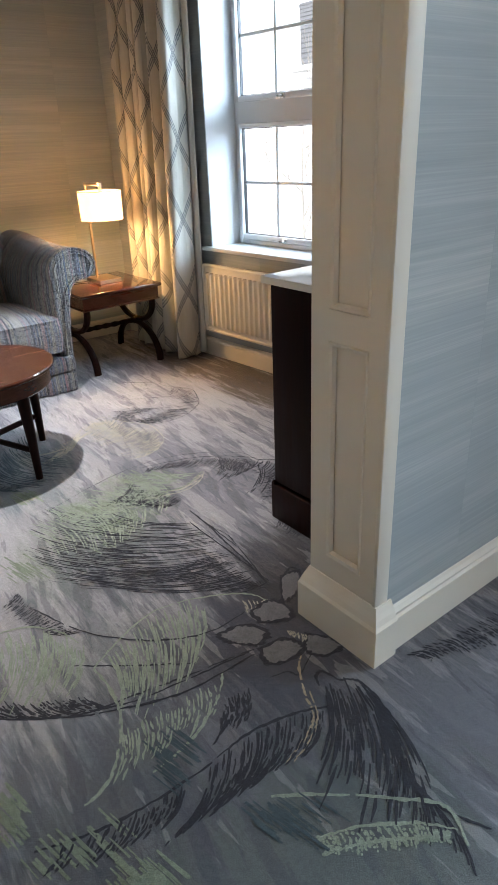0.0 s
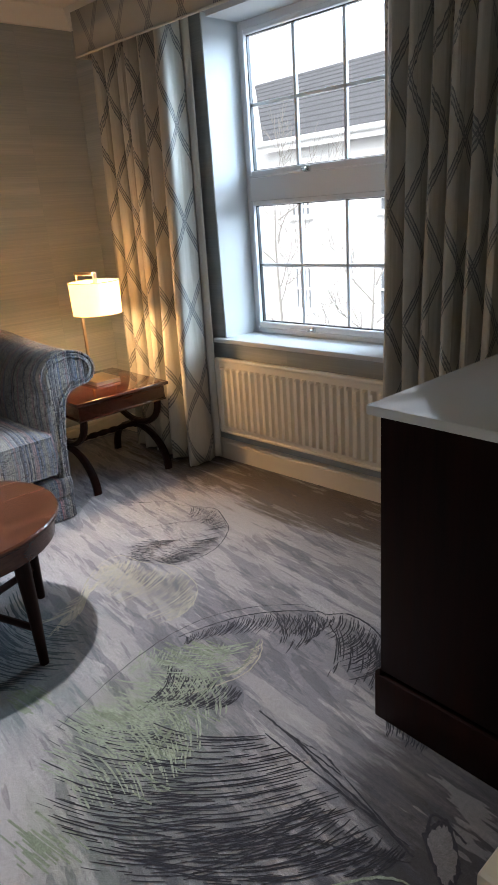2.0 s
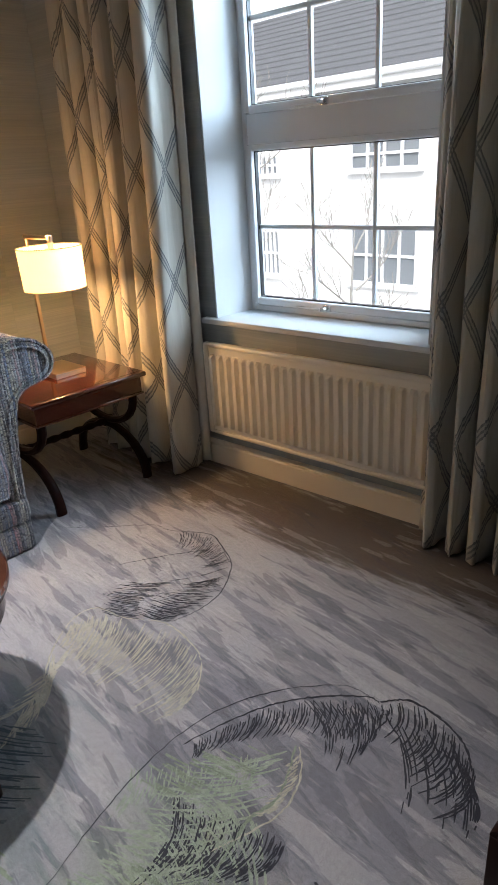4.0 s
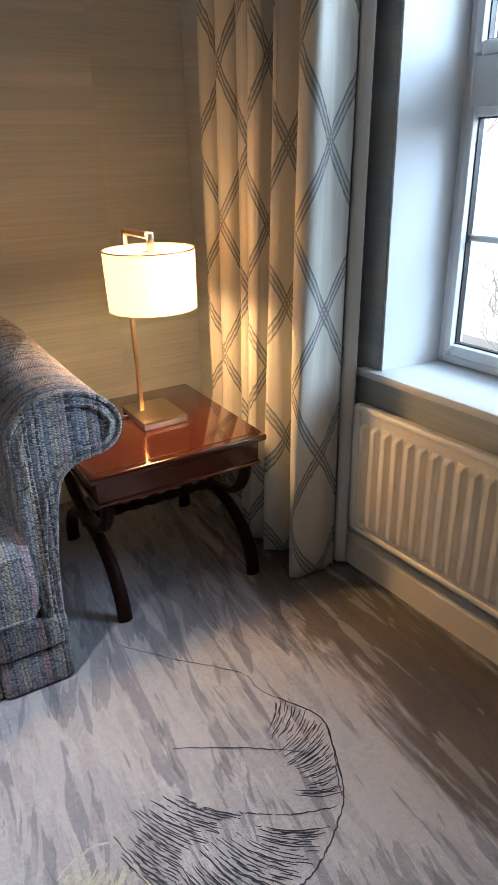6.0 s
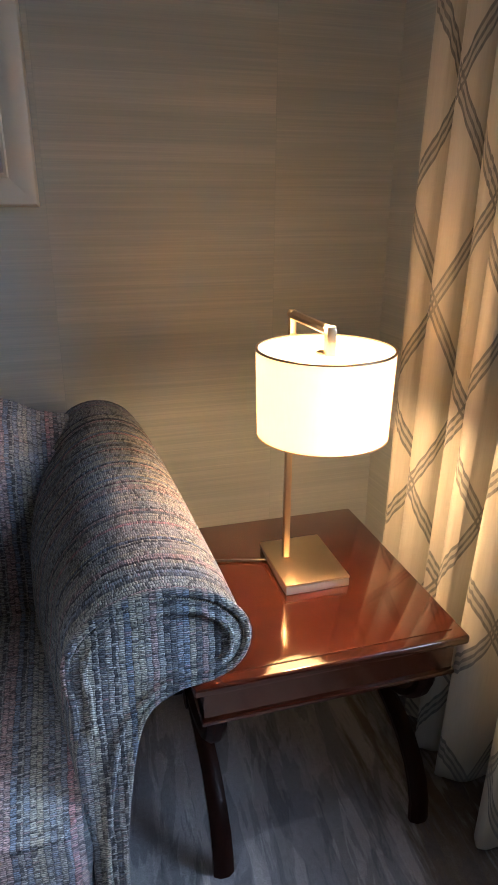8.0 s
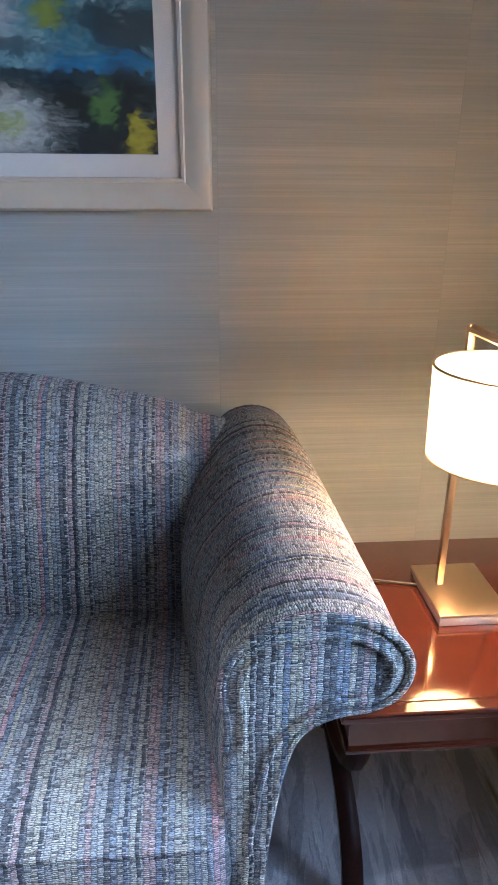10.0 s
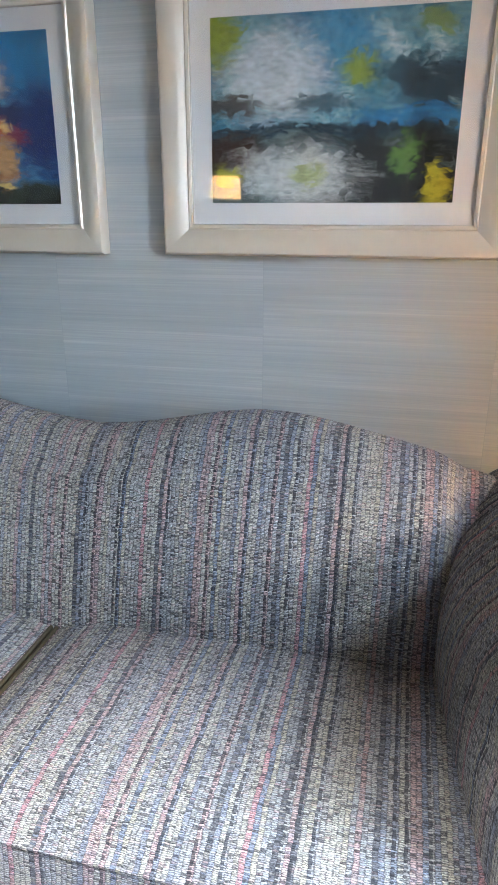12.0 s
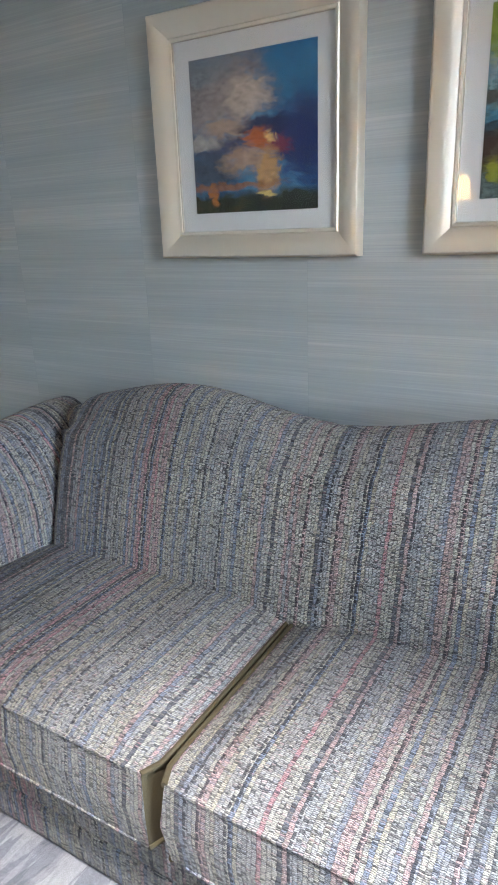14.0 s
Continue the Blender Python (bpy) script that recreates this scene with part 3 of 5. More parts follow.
# ---- curtains ----
def curtain(plan, seed, label, lining_end=None):
    """A full-length curtain; plan holds (out from the wall, along the wall) of its folds at mid height, from the outer edge to the leading edge."""
    rnd = random.Random(seed)
    ob = thing("curtain", WIN @ pose(0, 0, 0), label, "curtain")
    ztop, zbot, m = 2.36, 0.012, 36
    line = smooth_loop(plan, 7)
    n = len(line) - 1
    phase = [rnd.uniform(0, 6.28) for _ in range(n + 1)]
    drift = [math.sin(i * 0.35 + seed) + 0.6 * math.sin(i * 0.13 + 2 * seed) for i in range(n + 1)]

    def at(i, j):
        h = j / m
        out = 0.035 + (line[i].x - 0.035) * (0.80 + 0.42 * h)
        sway = 0.007 * drift[i] * math.sin(3.6 * h + 0.04 * i) + 0.0012 * math.sin(9 * h + phase[i])
        return Vector((-out - 0.5 * sway, line[i].y + sway, ztop + (zbot - ztop) * h + (0.004 * math.sin(i * 0.6) if j == m else 0)))

    length = [0.0]
    for i in range(n):
        length.append(length[-1] + (at(i + 1, m // 2) - at(i, m // 2)).length)
    bm = bmesh.new()
    grid_surface(bm, at, n, m, lambda i, j: (length[i], ztop + (zbot - ztop) * j / m))
    cloth = part("cloth", bm, SATIN, ob)
    mod = cloth.modifiers.new("thickness", "SOLIDIFY")
    mod.thickness = 0.004
    if lining_end:
        # the lining shows past the leading edge
        bm = bmesh.new()

        def lin(i, j):
            a, h = i / 8, j / m
            e = at(n, j)
            y = e.y + 0.012 + (lining_end[1] * (0.75 + 0.35 * h) - e.y - 0.012) * a
            x = e.x + 0.012 + (-lining_end[0] - e.x - 0.012) * a
            return Vector((x - 0.012 * math.sin(math.pi * a), y, e.z + 0.008))

        grid_surface(bm, lin, 8, m)
        lining = part("lining", bm, LINING, ob, "plain cream lining")
        mod = lining.modifiers.new("thickness", "SOLIDIFY")
        mod.thickness = 0.003
    return ob


def pleats(first, last, count, crest, valley, seed):
    """Plan of a row of rounded folds between two places along the wall."""
    rnd = random.Random(seed)
    step = (last - first) / count
    plan = []
    for k in range(count):
        y = first + step * k
        top = crest * rnd.uniform(0.86, 1.1)
        plan += [(valley * rnd.uniform(0.8, 1.3), y + step * 0.05), (top * 0.72, y + step * 0.17), (top * 0.97, y + step * 0.36), (top, y + step * 0.54), (top * 0.78, y + step * 0.76), (valley, y + step * 0.92)]
    return plan


curtain(pleats(0.80, 0.29, 5, 0.172, 0.032, 4) + [(0.031, 0.288), (0.030, 0.262), (0.10, 0.226), (0.18, 0.197), (0.212, 0.168), (0.203, 0.138), (0.15, 0.133), (0.10, 0.132), (0.066, 0.127)], 3,
        "full-length cream satin curtain with dark diamond lines, drawn open", lining_end=(0.042, 0.093))
curtain(pleats(-1.88, -1.07, 9, 0.165, 0.05, 8) + [(0.06, -1.06), (0.05, -1.035)], 5, "full-length satin curtain with dark diamond lines, in shade")


def pelmet():
    ob = thing("pelmet", WIN @ pose(0, 0, 0), "fabric-covered pelmet box with dark diamond lines above the window", "pelmet")
    y0, y1, z0, z1, d = -1.95, 0.80, 2.255, CEIL - 0.095, 0.215
    path = [(-0.002, y1), (-d, y1), (-d, y0), (-0.002, y0)]
    bm = bmesh.new()
    layer = bm.loops.layers.uv.verify()
    s = 0.0
    for (xa, ya), (xb, yb) in zip(path, path[1:]):
        ln = math.hypot(xb - xa, yb - ya)
        f = bm.faces.new([bm.verts.new(c) for c in ((xa, ya, z0), (xb, yb, z0), (xb, yb, z1), (xa, ya, z1))])
        for loop, uv in zip(f.loops, ((s, z0), (s + ln, z0), (s + ln, z1), (s, z1))):
            loop[layer].uv = uv
        s += ln
    bmesh.ops.remove_doubles(bm, verts=bm.verts[:], dist=0.0005)
    face = part("fabric_face", bm, SATIN, ob)
    mod = face.modifiers.new("thickness", "SOLIDIFY")
    mod.thickness = 0.018
    part("top_board", boxed(-d + 0.02, -0.003, y0 + 0.02, y1 - 0.02, z1 - 0.02, z1), WHITE_PAINT, ob)
    bm = bmesh.new()
    tube(bm, [(-0.003, y1, z0), (-d, y1, z0), (-d, y0, z0), (-0.003, y0, z0)], 0.006, 8)
    part("piping", bm, LINING, ob, "cream piped edge")
    return ob


pelmet()


# ---- sideboard ----
def sideboard():
    x0, x1, y0, y1 = 1.945, 2.95, 1.56, 2.04
    ob = thing("sideboard", NIL, "dark mahogany sideboard with a pale stone top", "sideboard")
    part("body", boxed(x0, x1, y0, y1, 0.165, 0.925, bevel=0.003), DARKWOOD, ob)
    part("plinth", boxed(x0 - 0.006, x1 + 0.006, y0, y1 + 0.016, 0, 0.15, bevel=0.003), DARKWOOD, ob)
    prof = [(0, 0.15), (0.016, 0.15), (0.016, 0.156), (0.008, 0.166), (0, 0.172)]
    bm = profile_along(bmesh.new(), [(y1 + o, z) for o, z in prof], x0 - 0.004, x1 + 0.004)
    part("moulding", bm, DARKWOOD, ob)
    part("stone_top", boxed(x0 - 0.02, x1 + 0.02, y0 - 0.005, y1 + 0.03, 0.927, 0.953, bevel=0.004), MARBLE, ob, "pale polished stone top")
    w = (x1 - x0 - 0.03) / 2
    for i in range(2):
        a = x0 + 0.01 + i * (w + 0.01)
        door = part("door", boxed(a, a + w, y1 - 0.001, y1 + 0.008, 0.185, 0.915, bevel=0.002), DARKWOOD, ob)
        kx = a + w - 0.04 if i == 0 else a + 0.04
        bm = bmesh.new()
        tube(bm, [(kx, y1 + 0.008, 0.6), (kx, y1 + 0.02, 0.6), (kx, y1 + 0.026, 0.6)], [0.005, 0.012, 0.007], 10)
        part("knob", bm, BRASS, door)
    return ob


sideboard()


def television():
    ob = thing("television", pose(1.80, 1.532, 1.40), "black flat television fixed to the partition wall", "television")
    part("casing", boxed(0, 0.95, 0.02, 0.055, 0, 0.55, bevel=0.006), BLACK, ob)
    part("screen", boxed(0.012, 0.938, 0.0555, 0.058, 0.02, 0.538), BLACK, ob, "glossy black screen", smooth=False)
    part("wall_bracket", boxed(0.35, 0.6, -0.004, 0.021, 0.15, 0.4), BLACK, ob)
    return ob


television()


def dish():
    ob = thing("small_dish", pose(2.605, 1.985, 0.9535), "small round dark dish on the stone top", "dish")
    part("bowl", lathe(bmesh.new(), [(0.022, 0.0), (0.036, 0.008), (0.04, 0.018), (0.037, 0.018), (0.03, 0.009), (0.004, 0.006)], 28), DARKWOOD, ob)
    return ob


dish()


# ---- side table with crossed ends ----
def side_table():
    ob = thing("side_table", pose(2.166, 4.127, 0), "polished red mahogany side table with crossed curved legs", "side table")
    w, d, h = 0.588, 0.612, 0.53
    bm = bmesh.new()
    box(bm, 0, w, 0, d, h - 0.022, h, bevel=0.007, seg=3)
    part("top", bm, MAHOGANY, ob)
    part("inset_line", boxed(0.028, w - 0.028, 0.028, 0.031, h - 0.001, h + 0.0006), DARKWOOD, ob)
    i = 0.022
    z0, z1 = 0.435, h - 0.022
    t = 0.018
    for b in ((i, w - i, i, i + t, z0, z1), (i, w - i, d - i - t, d - i, z0, z1), (i, i + t, i + t, d - i - t, z0, z1), (w - i - t, w - i, i + t, d - i - t, z0, z1)):
        part("apron", boxed(*b), MAHOGANY, ob)
    for b in ((i - 0.006, w - i + 0.006, i - 0.007, i + t, z0 - 0.012, z0), (i - 0.006, w - i + 0.006, d - i - t, d - i + 0.007, z0 - 0.012, z0),
              (i - 0.006, i + t, i + t, d - i - t, z0 - 0.012, z0), (w - i - t, w - i + 0.006, i + t, d - i - t, z0 - 0.012, z0)):
        part("apron_moulding", boxed(*b, bevel=0.004), MAHOGANY, ob)
    yc, r, zc = d / 2, d / 2 - 0.055, 0.235
    for x in (0.055, w - 0.055):
        up, down = [], []
        for k in range(17):
            a = math.pi * k / 16
            up.append((x, yc - (r + 0.0) * math.cos(a), 0.424 - (0.424 - zc - 0.012) * math.sin(a) ** 0.85))
            down.append((x, yc - (r + 0.035) * math.cos(a), 0.0 + (zc - 0.012) * math.sin(a) ** 0.9))
        part("upper_arc", tube(bmesh.new(), up, (0.017, 0.02), 8, True), DARKWOOD, ob)
        part("leg", tube(bmesh.new(), down, [(0.016, 0.019 + 0.004 * abs(k - 8) / 8) for k in range(17)], 8, True), DARKWOOD, ob)
        bm = bmesh.new()
        tube(bm, [(x - 0.024, yc, zc), (x + 0.024, yc, zc)], 0.026, 14)
        part("boss", bm, DARKWOOD, ob)
    pts, rad = [], []
    for k in range(41):
        f = k / 40
        pts.append((0.06 + (w - 0.12) * f, yc, zc))
        rad.append(0.012 + 0.007 * abs(math.sin(f * math.pi * 7)))
    part("stretcher", tube(bmesh.new(), pts, rad, 10), DARKWOOD, ob, "turned stretcher")
    return ob


side_table()


# ---- table lamp ----
def shade_material(glow):
    """Woven fabric that lets the bulb's light through."""
    m, n, l, b = material("lit_shade_fabric")
    b.inputs["Base Color"].default_value = (0.85, 0.78, 0.64, 1)
    b.inputs["Roughness"].default_value = 0.9
    geo = n.new("ShaderNodeTexCoord")
    noise_node = n.new("ShaderNodeTexNoise")
    mp = n.new("ShaderNodeMapping")
    mp.inputs["Scale"].default_value = (60, 60, 8)
    l.new(geo.outputs["Object"], mp.inputs[0])
    l.new(mp.outputs[0], noise_node.inputs["Vector"])
    noise_node.inputs["Scale"].default_value = 4.0
    ramp = n.new("ShaderNodeValToRGB")
    ramp.color_ramp.elements[0].color, ramp.color_ramp.elements[1].color = (1.0, 0.66, 0.30, 1), (1.0, 0.74, 0.40, 1)
    l.new(noise_node.outputs[0], ramp.inputs[0])
    l.new(ramp.outputs[0], b.inputs["Emission Color"])
    b.inputs["Emission Strength"].default_value = glow
    through_cloth = n.new("ShaderNodeBsdfTranslucent")
    through_cloth.inputs[0].default_value = (0.30, 0.24, 0.15, 1)
    add = n.new("ShaderNodeAddShader")
    l.new(b.outputs[0], add.inputs[0])
    l.new(through_cloth.outputs[0], add.inputs[1])
    l.new(add.outputs[0], n["Material Output"].inputs[0])
    return m


def table_lamp():
    ob = thing("table_lamp", pose(2.428, 4.366, 0.5306), "lit table lamp with cream drum shade and brushed metal stand", "lamp")
    part("base", boxed(0, 0.158, 0, 0.205, 0.021, 0.027, bevel=0.002), BRASS, ob)
    # Edge coloured paler than the brass to carry the window's reflection.
    part("base_edge", boxed(0.001, 0.157, 0.001, 0.204, 0, 0.0208, bevel=0.001), POLISHED, ob, "polished metal edge, pale with painted-in window reflection")
    sx, sy = 0.042, 0.125
    part("stem", boxed(sx - 0.0075, sx + 0.0075, sy - 0.0075, sy + 0.0075, 0.026, 0.628, bevel=0.0015), BRASS, ob)
    cx, cy = 0.05, -0.045
    bm = bmesh.new()
    tube(bm, [(sx - 0.0005, sy + 0.0085, 0.618), (cx, cy - 0.0085, 0.618)], (0.0085, 0.0095), 8, True)
    part("arm", bm, BRASS, ob)
    part("drop", boxed(cx - 0.009, cx + 0.009, cy - 0.0265, cy - 0.0087, 0.565, 0.6275, bevel=0.001), BRASS, ob)
    r0, r1, zb, zt = 0.131, 0.135, 0.410, 0.582
    shade = part("shade", lathe(bmesh.new(), [(r0, zb), (r1, zt), (r1 - 0.003, zt), (r0 - 0.003, zb)], 64, (cx, cy), True), SHADE, ob, "glowing cream fabric drum shade")
    part("diffuser", lathe(bmesh.new(), [(r1 - 0.004, zt - 0.012), (0.018, zt - 0.012), (0.018, zt - 0.010), (r1 - 0.004, zt - 0.010)], 64, (cx, cy), True), SHADE_TOP, ob)
    for r, z in ((r1, zt), (r0, zb)):
        part("rim", lathe(bmesh.new(), [(r + 0.001, z - 0.002), (r + 0.001, z + 0.001), (r - 0.004, z + 0.001), (r - 0.004, z - 0.002)], 64, (cx, cy), True), BRASS, shade)
    part("collar", lathe(bmesh.new(), [(0.019, 0.571), (0.019, 0.575), (0.001, 0.575), (0.001, 0.571)], 20, (cx, cy)), BRASS, ob)
    part("bulb", lathe(bmesh.new(), [(0.004, 0.45), (0.02, 0.46), (0.026, 0.48), (0.018, 0.51), (0.012, 0.55), (0.004, 0.565)], 20, (cx, cy)), SHADE_TOP, ob)
    bm = bmesh.new()
    tube(bm, [(sx - 0.01, sy + 0.02, 0.006), (-0.05, 0.17, 0.004), (-0.13, 0.19, 0.004), (-0.22, 0.26, 0.004)], 0.003, 8)
    part("cable", bm, BLACK, ob, "thin black flex")
    return ob


SHADE = shade_material(0.55)
SHADE_TOP = plain("shade_diffuser", (0.85, 0.8, 0.7), 0.8)
SHADE_TOP.node_tree.nodes["Principled BSDF"].inputs["Emission Color"].default_value = (1.0, 0.80, 0.5, 1)
SHADE_TOP.node_tree.nodes["Principled BSDF"].inputs["Emission Strength"].default_value = 1.3
table_lamp()
LAMP_AT = (2.478, 4.321)


FLOOR_LAMP = (0.12, 0.85)


def floor_lamp():
    ob = thing("floor_lamp", pose(*FLOOR_LAMP, 0), "lit floor lamp with tapered cream shade, mirrored in the picture glass", "lamp")
    part("base", lathe(bmesh.new(), [(0.13, 0.0), (0.13, 0.012), (0.12, 0.02), (0.02, 0.028), (0.012, 0.05)], 40), BRASS, ob)
    part("pole", tube(bmesh.new(), [(0, 0, 0.02), (0, 0, 1.60)], 0.011, 12), BRASS, ob)
    part("shade", lathe(bmesh.new(), [(0.145, 1.58), (0.118, 1.765), (0.115, 1.765), (0.142, 1.58)], 48, closed=True), BRIGHT_SHADE, ob, "glowing cream tapered shade")
    return ob


BRIGHT_SHADE = shade_material(3.0)
floor_lamp()


# ---- sofa ----
SX, SY = 0.94, 4.0     # middle of the front


def arm_profile():
    """Scroll arm seen from the front: out from the seat side, and up."""
    pts = [(-0.02, 0.10), (-0.025, 0.30), (-0.035, 0.45), (-0.036, 0.60), (-0.006, 0.70), (0.055, 0.775), (0.115, 0.822), (0.19, 0.837), (0.26, 0.82), (0.308, 0.78), (0.322, 0.735),
           (0.304, 0.69), (0.262, 0.668), (0.21, 0.66), (0.16, 0.63), (0.135, 0.57), (0.118, 0.47), (0.105, 0.35), (0.098, 0.20), (0.098, 0.10)]
    return pts


def splay(o, u, y):
    """How far an arm's inner face opens outwards towards the front."""
    return 0.08 * (1.0 - min(1.0, y / 0.5)) * min(1.0, max(0.0, (0.06 - o) / 0.09)) * min(1.0, max(0.0, (0.86 - u) / 0.2))


def sofa():
    ob = thing("sofa", pose(SX, SY, 0), "two-seat scroll-arm sofa in grey, blue and pink striped tweed", "sofa")
    half = 0.99
    # arms: the scroll grows a little towards the back
    for side in (-1, 1):
        prof = smooth_loop(arm_profile(), 3)
        wide = half if side > 0 else half - 0.06
        bm = bmesh.new()
        rings = []
        ys = [0.0, 0.006, 0.02, 0.15, 0.3, 0.45, 0.6, 0.7, 0.78, 0.84]
        for y in ys:
            lift = 1.0 + 0.068 * min(1, max(0, (y - 0.25) / 0.5)) ** 1.5
            inset = 0.012 if y == 0.0 else (0.004 if y == 0.006 else 0.0)
            ring = []
            for p in prof:
                o, u = p.x, p.y
                cx, cu = 0.17, 0.74
                if u > 0.6:
                    o, u = o + (cx - o) * inset * 8, u + (cu - u) * inset * 8
                u = 0.10 + (u - 0.10) * lift
                o = -0.03 + (o + 0.03) * (1.0 - 0.16 * (y / 0.8) ** 2 * min(1.0, max(0.0, (u - 0.35) / 0.3)))
                o += splay(o, u, y)
                ring.append(bm.verts.new((side * (wide - 0.02 + o), y, u)))
            rings.append(ring)
        k = len(prof)
        layer = bm.loops.layers.uv.verify()
        arc = [0.0]
        for q0, q1 in zip(prof, prof[1:]):
            arc.append(arc[-1] + (q1 - q0).length)
        arc.append(arc[-1] + 0.07)
        for r, (a, b) in enumerate(zip(rings, rings[1:])):
            for i in range(k):
                f = bm.faces.new((a[i], a[(i + 1) % k], b[(i + 1) % k], b[i]))
                for lp, uv in zip(f.loops, ((ys[r], arc[i]), (ys[r], arc[i + 1]), (ys[r + 1], arc[i + 1]), (ys[r + 1], arc[i]))):
                    lp[layer].uv = uv
        for ring in (rings[0], rings[-1]):
            f = bm.faces.new(ring)
            for lp in f.loops:
                lp[layer].uv = (lp.vert.co.x, lp.vert.co.z)
        arm = part("arm", bm, TWEED_ARM, ob)
        # piping round the scroll's face and a second line inside it
        for shrink, rad, yy in ((0.0, 0.0075, 0.004), (0.028, 0.006, -0.002)):
            bm = bmesh.new()
            pts = []
            use = prof[9:]
            for p in use:
                v = Vector((p.x + splay(p.x, p.y, 0.0), p.y))
                c = Vector((0.18, 0.745)) if p.y > 0.62 else Vector((0.075, p.y))
                v = v + (c - v).normalized() * shrink
                pts.append((side * (wide - 0.02 + v.x), yy, v.y))
            tube(bm, pts, rad, 8)
            part("piping", bm, TWEED, arm, "tweed-covered piping")
        # padded foot block below the arm
        for z0, z1, grow in ((0.0, 0.125, 0.0), (0.128, 0.225, 0.004)):
            bm = boxed(wide - 0.11, wide + 0.085 + grow, -0.012 - grow, 0.83, z0, z1, bevel=0.018, seg=3)
            if side < 0:
                for v in bm.verts:
                    v.co.x = -v.co.x
            part("valance_band", bm, TWEED, ob)
    # base, rail and valance across the front
    part("base", boxed(-half + 0.11, half - 0.05, 0.06, 0.86, 0.02, 0.30, bevel=0.01), TWEED, ob)
    for z0, z1, y in ((0.002, 0.122, 0.0), (0.128, 0.262, -0.006)):
        part("front_rail", boxed(-half + 0.16, half - 0.1, y, y + 0.09, z0, z1, bevel=0.02, seg=3), TWEED, ob)
    # two seat cushions
    for side in (-1, 1):
        bm = bmesh.new()
        wide = half if side > 0 else half - 0.06
        x0, x1 = (0.008, half + 0.022) if side > 0 else (-wide - 0.022, -0.008)
        nx, ny = 18, 16
        zt, zb, y0, y1 = 0.462, 0.275, -0.05, 0.60

        def top(i, j):
            fx, fy = i / nx, j / ny
            x, y = x0 + (x1 - x0) * fx, y0 + (y1 - y0) * fy
            # the front corner laps round the arm, the rest sits between the arms
            lim = wide - 0.03 + 0.055 * (1.0 - min(1.0, max(0.0, y) / 0.5))
            x = max(-lim, min(lim, x))
            gap = max(0.0, 1 - (y - y0) / 0.06)
            inner = 0.008 + 0.02 * gap ** 2
            x = max(x, inner) if side > 0 else min(x, -inner)
            outer = lim - 0.03 * gap ** 2
            x = max(-outer, min(outer, x))
            bulge = 0.046 * (1 - (2 * fx - 1) ** 6) * (1 - (2 * fy - 1) ** 6)
            return Vector((x, y, zt + bulge))

        def low(i, j):
            v = top(i, j)
            return Vector((v.x, v.y, zb))

        a = grid_surface(bm, top, nx, ny)
        b = grid_surface(bm, low, nx, ny)
        rim_a = [a[i][0] for i in range(nx + 1)] + [a[nx][j] for j in range(1, ny + 1)] + [a[i][ny] for i in range(nx - 1, -1, -1)] + [a[0][j] for j in range(ny - 1, 0, -1)]
        rim_b = [b[i][0] for i in range(nx + 1)] + [b[nx][j] for j in range(1, ny + 1)] + [b[i][ny] for i in range(nx - 1, -1, -1)] + [b[0][j] for j in range(ny - 1, 0, -1)]
        k = len(rim_a)
        mid = []
        for i in range(k):
            pa, pb = rim_a[i].co, rim_b[i].co
            out = Vector((pa.x - (x0 + x1) / 2, pa.y - (y0 + y1) / 2, 0))
            grow = Vector((0.010 if abs(out.x) > 0.44 else 0, 0.012 if abs(out.y) > 0.28 else 0, 0))
            c = (pa + pb) / 2 + Vector((math.copysign(grow.x, out.x), math.copysign(grow.y, out.y), 0))
            mid.append(bm.verts.new(c))
        for i in range(k):
            n_ = (i + 1) % k
            bm.faces.new((rim_a[i], rim_a[n_], mid[n_], mid[i]))
            bm.faces.new((mid[i], mid[n_], rim_b[n_], rim_b[i]))
        line = [v.co.copy() for v in rim_a]
        line_b = [v.co.copy() for v in rim_b]
        cushion = part("seat_cushion", bm, TWEED, ob)
        cushion.data.materials.append(PIPING)   # olive boxing where the two cushions meet
        for f in cushion.data.polygons:
            if abs(f.center.x) < 0.035 and abs(f.normal.x) > 0.6:
                f.material_index = 1
        for ln in (line, line_b):
            inner = sorted((v for v in ln if abs(v.x) < 0.032), key=lambda v: v.y)
            outer = [v for v in ln if abs(v.x) >= 0.05]
            part("piping", tube(bmesh.new(), inner, 0.0065, 8), PIPING, cushion, "olive piping")
            k0 = max(range(len(outer)), key=lambda q: (outer[q] - outer[q - 1]).length)
            part("piping", tube(bmesh.new(), outer[k0:] + outer[:k0], 0.0045, 6), TWEED, cushion, "tweed-covered piping")
    # back with two humps
    bm = bmesh.new()
    nx, nz = 150, 14

    def crest(x):
        a = abs(x) + (0.04 if x < 0 else 0.0)
        hump = 0.075 * math.exp(-((a - 0.50) / 0.30) ** 2)
        return 0.925 + hump - 0.03 * max(0, (a - 0.72) / 0.3) ** 2

    lim = 1.06

    def loop(i):
        x = -1.0 + (1.0 + lim) * i / nx
        c = crest(x)
        pts = [(0.50, 0.40), (0.515, 0.50), (0.54, 0.60), (0.575, 0.72), (0.62, 0.84), (0.66, c - 0.07), (0.69, c - 0.03), (0.735, c - 0.004), (0.775, c), (0.82, c - 0.012), (0.865, c - 0.045),
               (0.885, c - 0.11), (0.89, 0.6), (0.885, 0.12)]
        soft = 0.012 * (1 - min(1, abs(abs(x) - 0.5) / 0.5) ** 2)
        tuck = 0.075 * min(1.0, max(0.0, (abs(x) - (0.895 if x > 0 else 0.835)) / 0.08)) ** 1.7
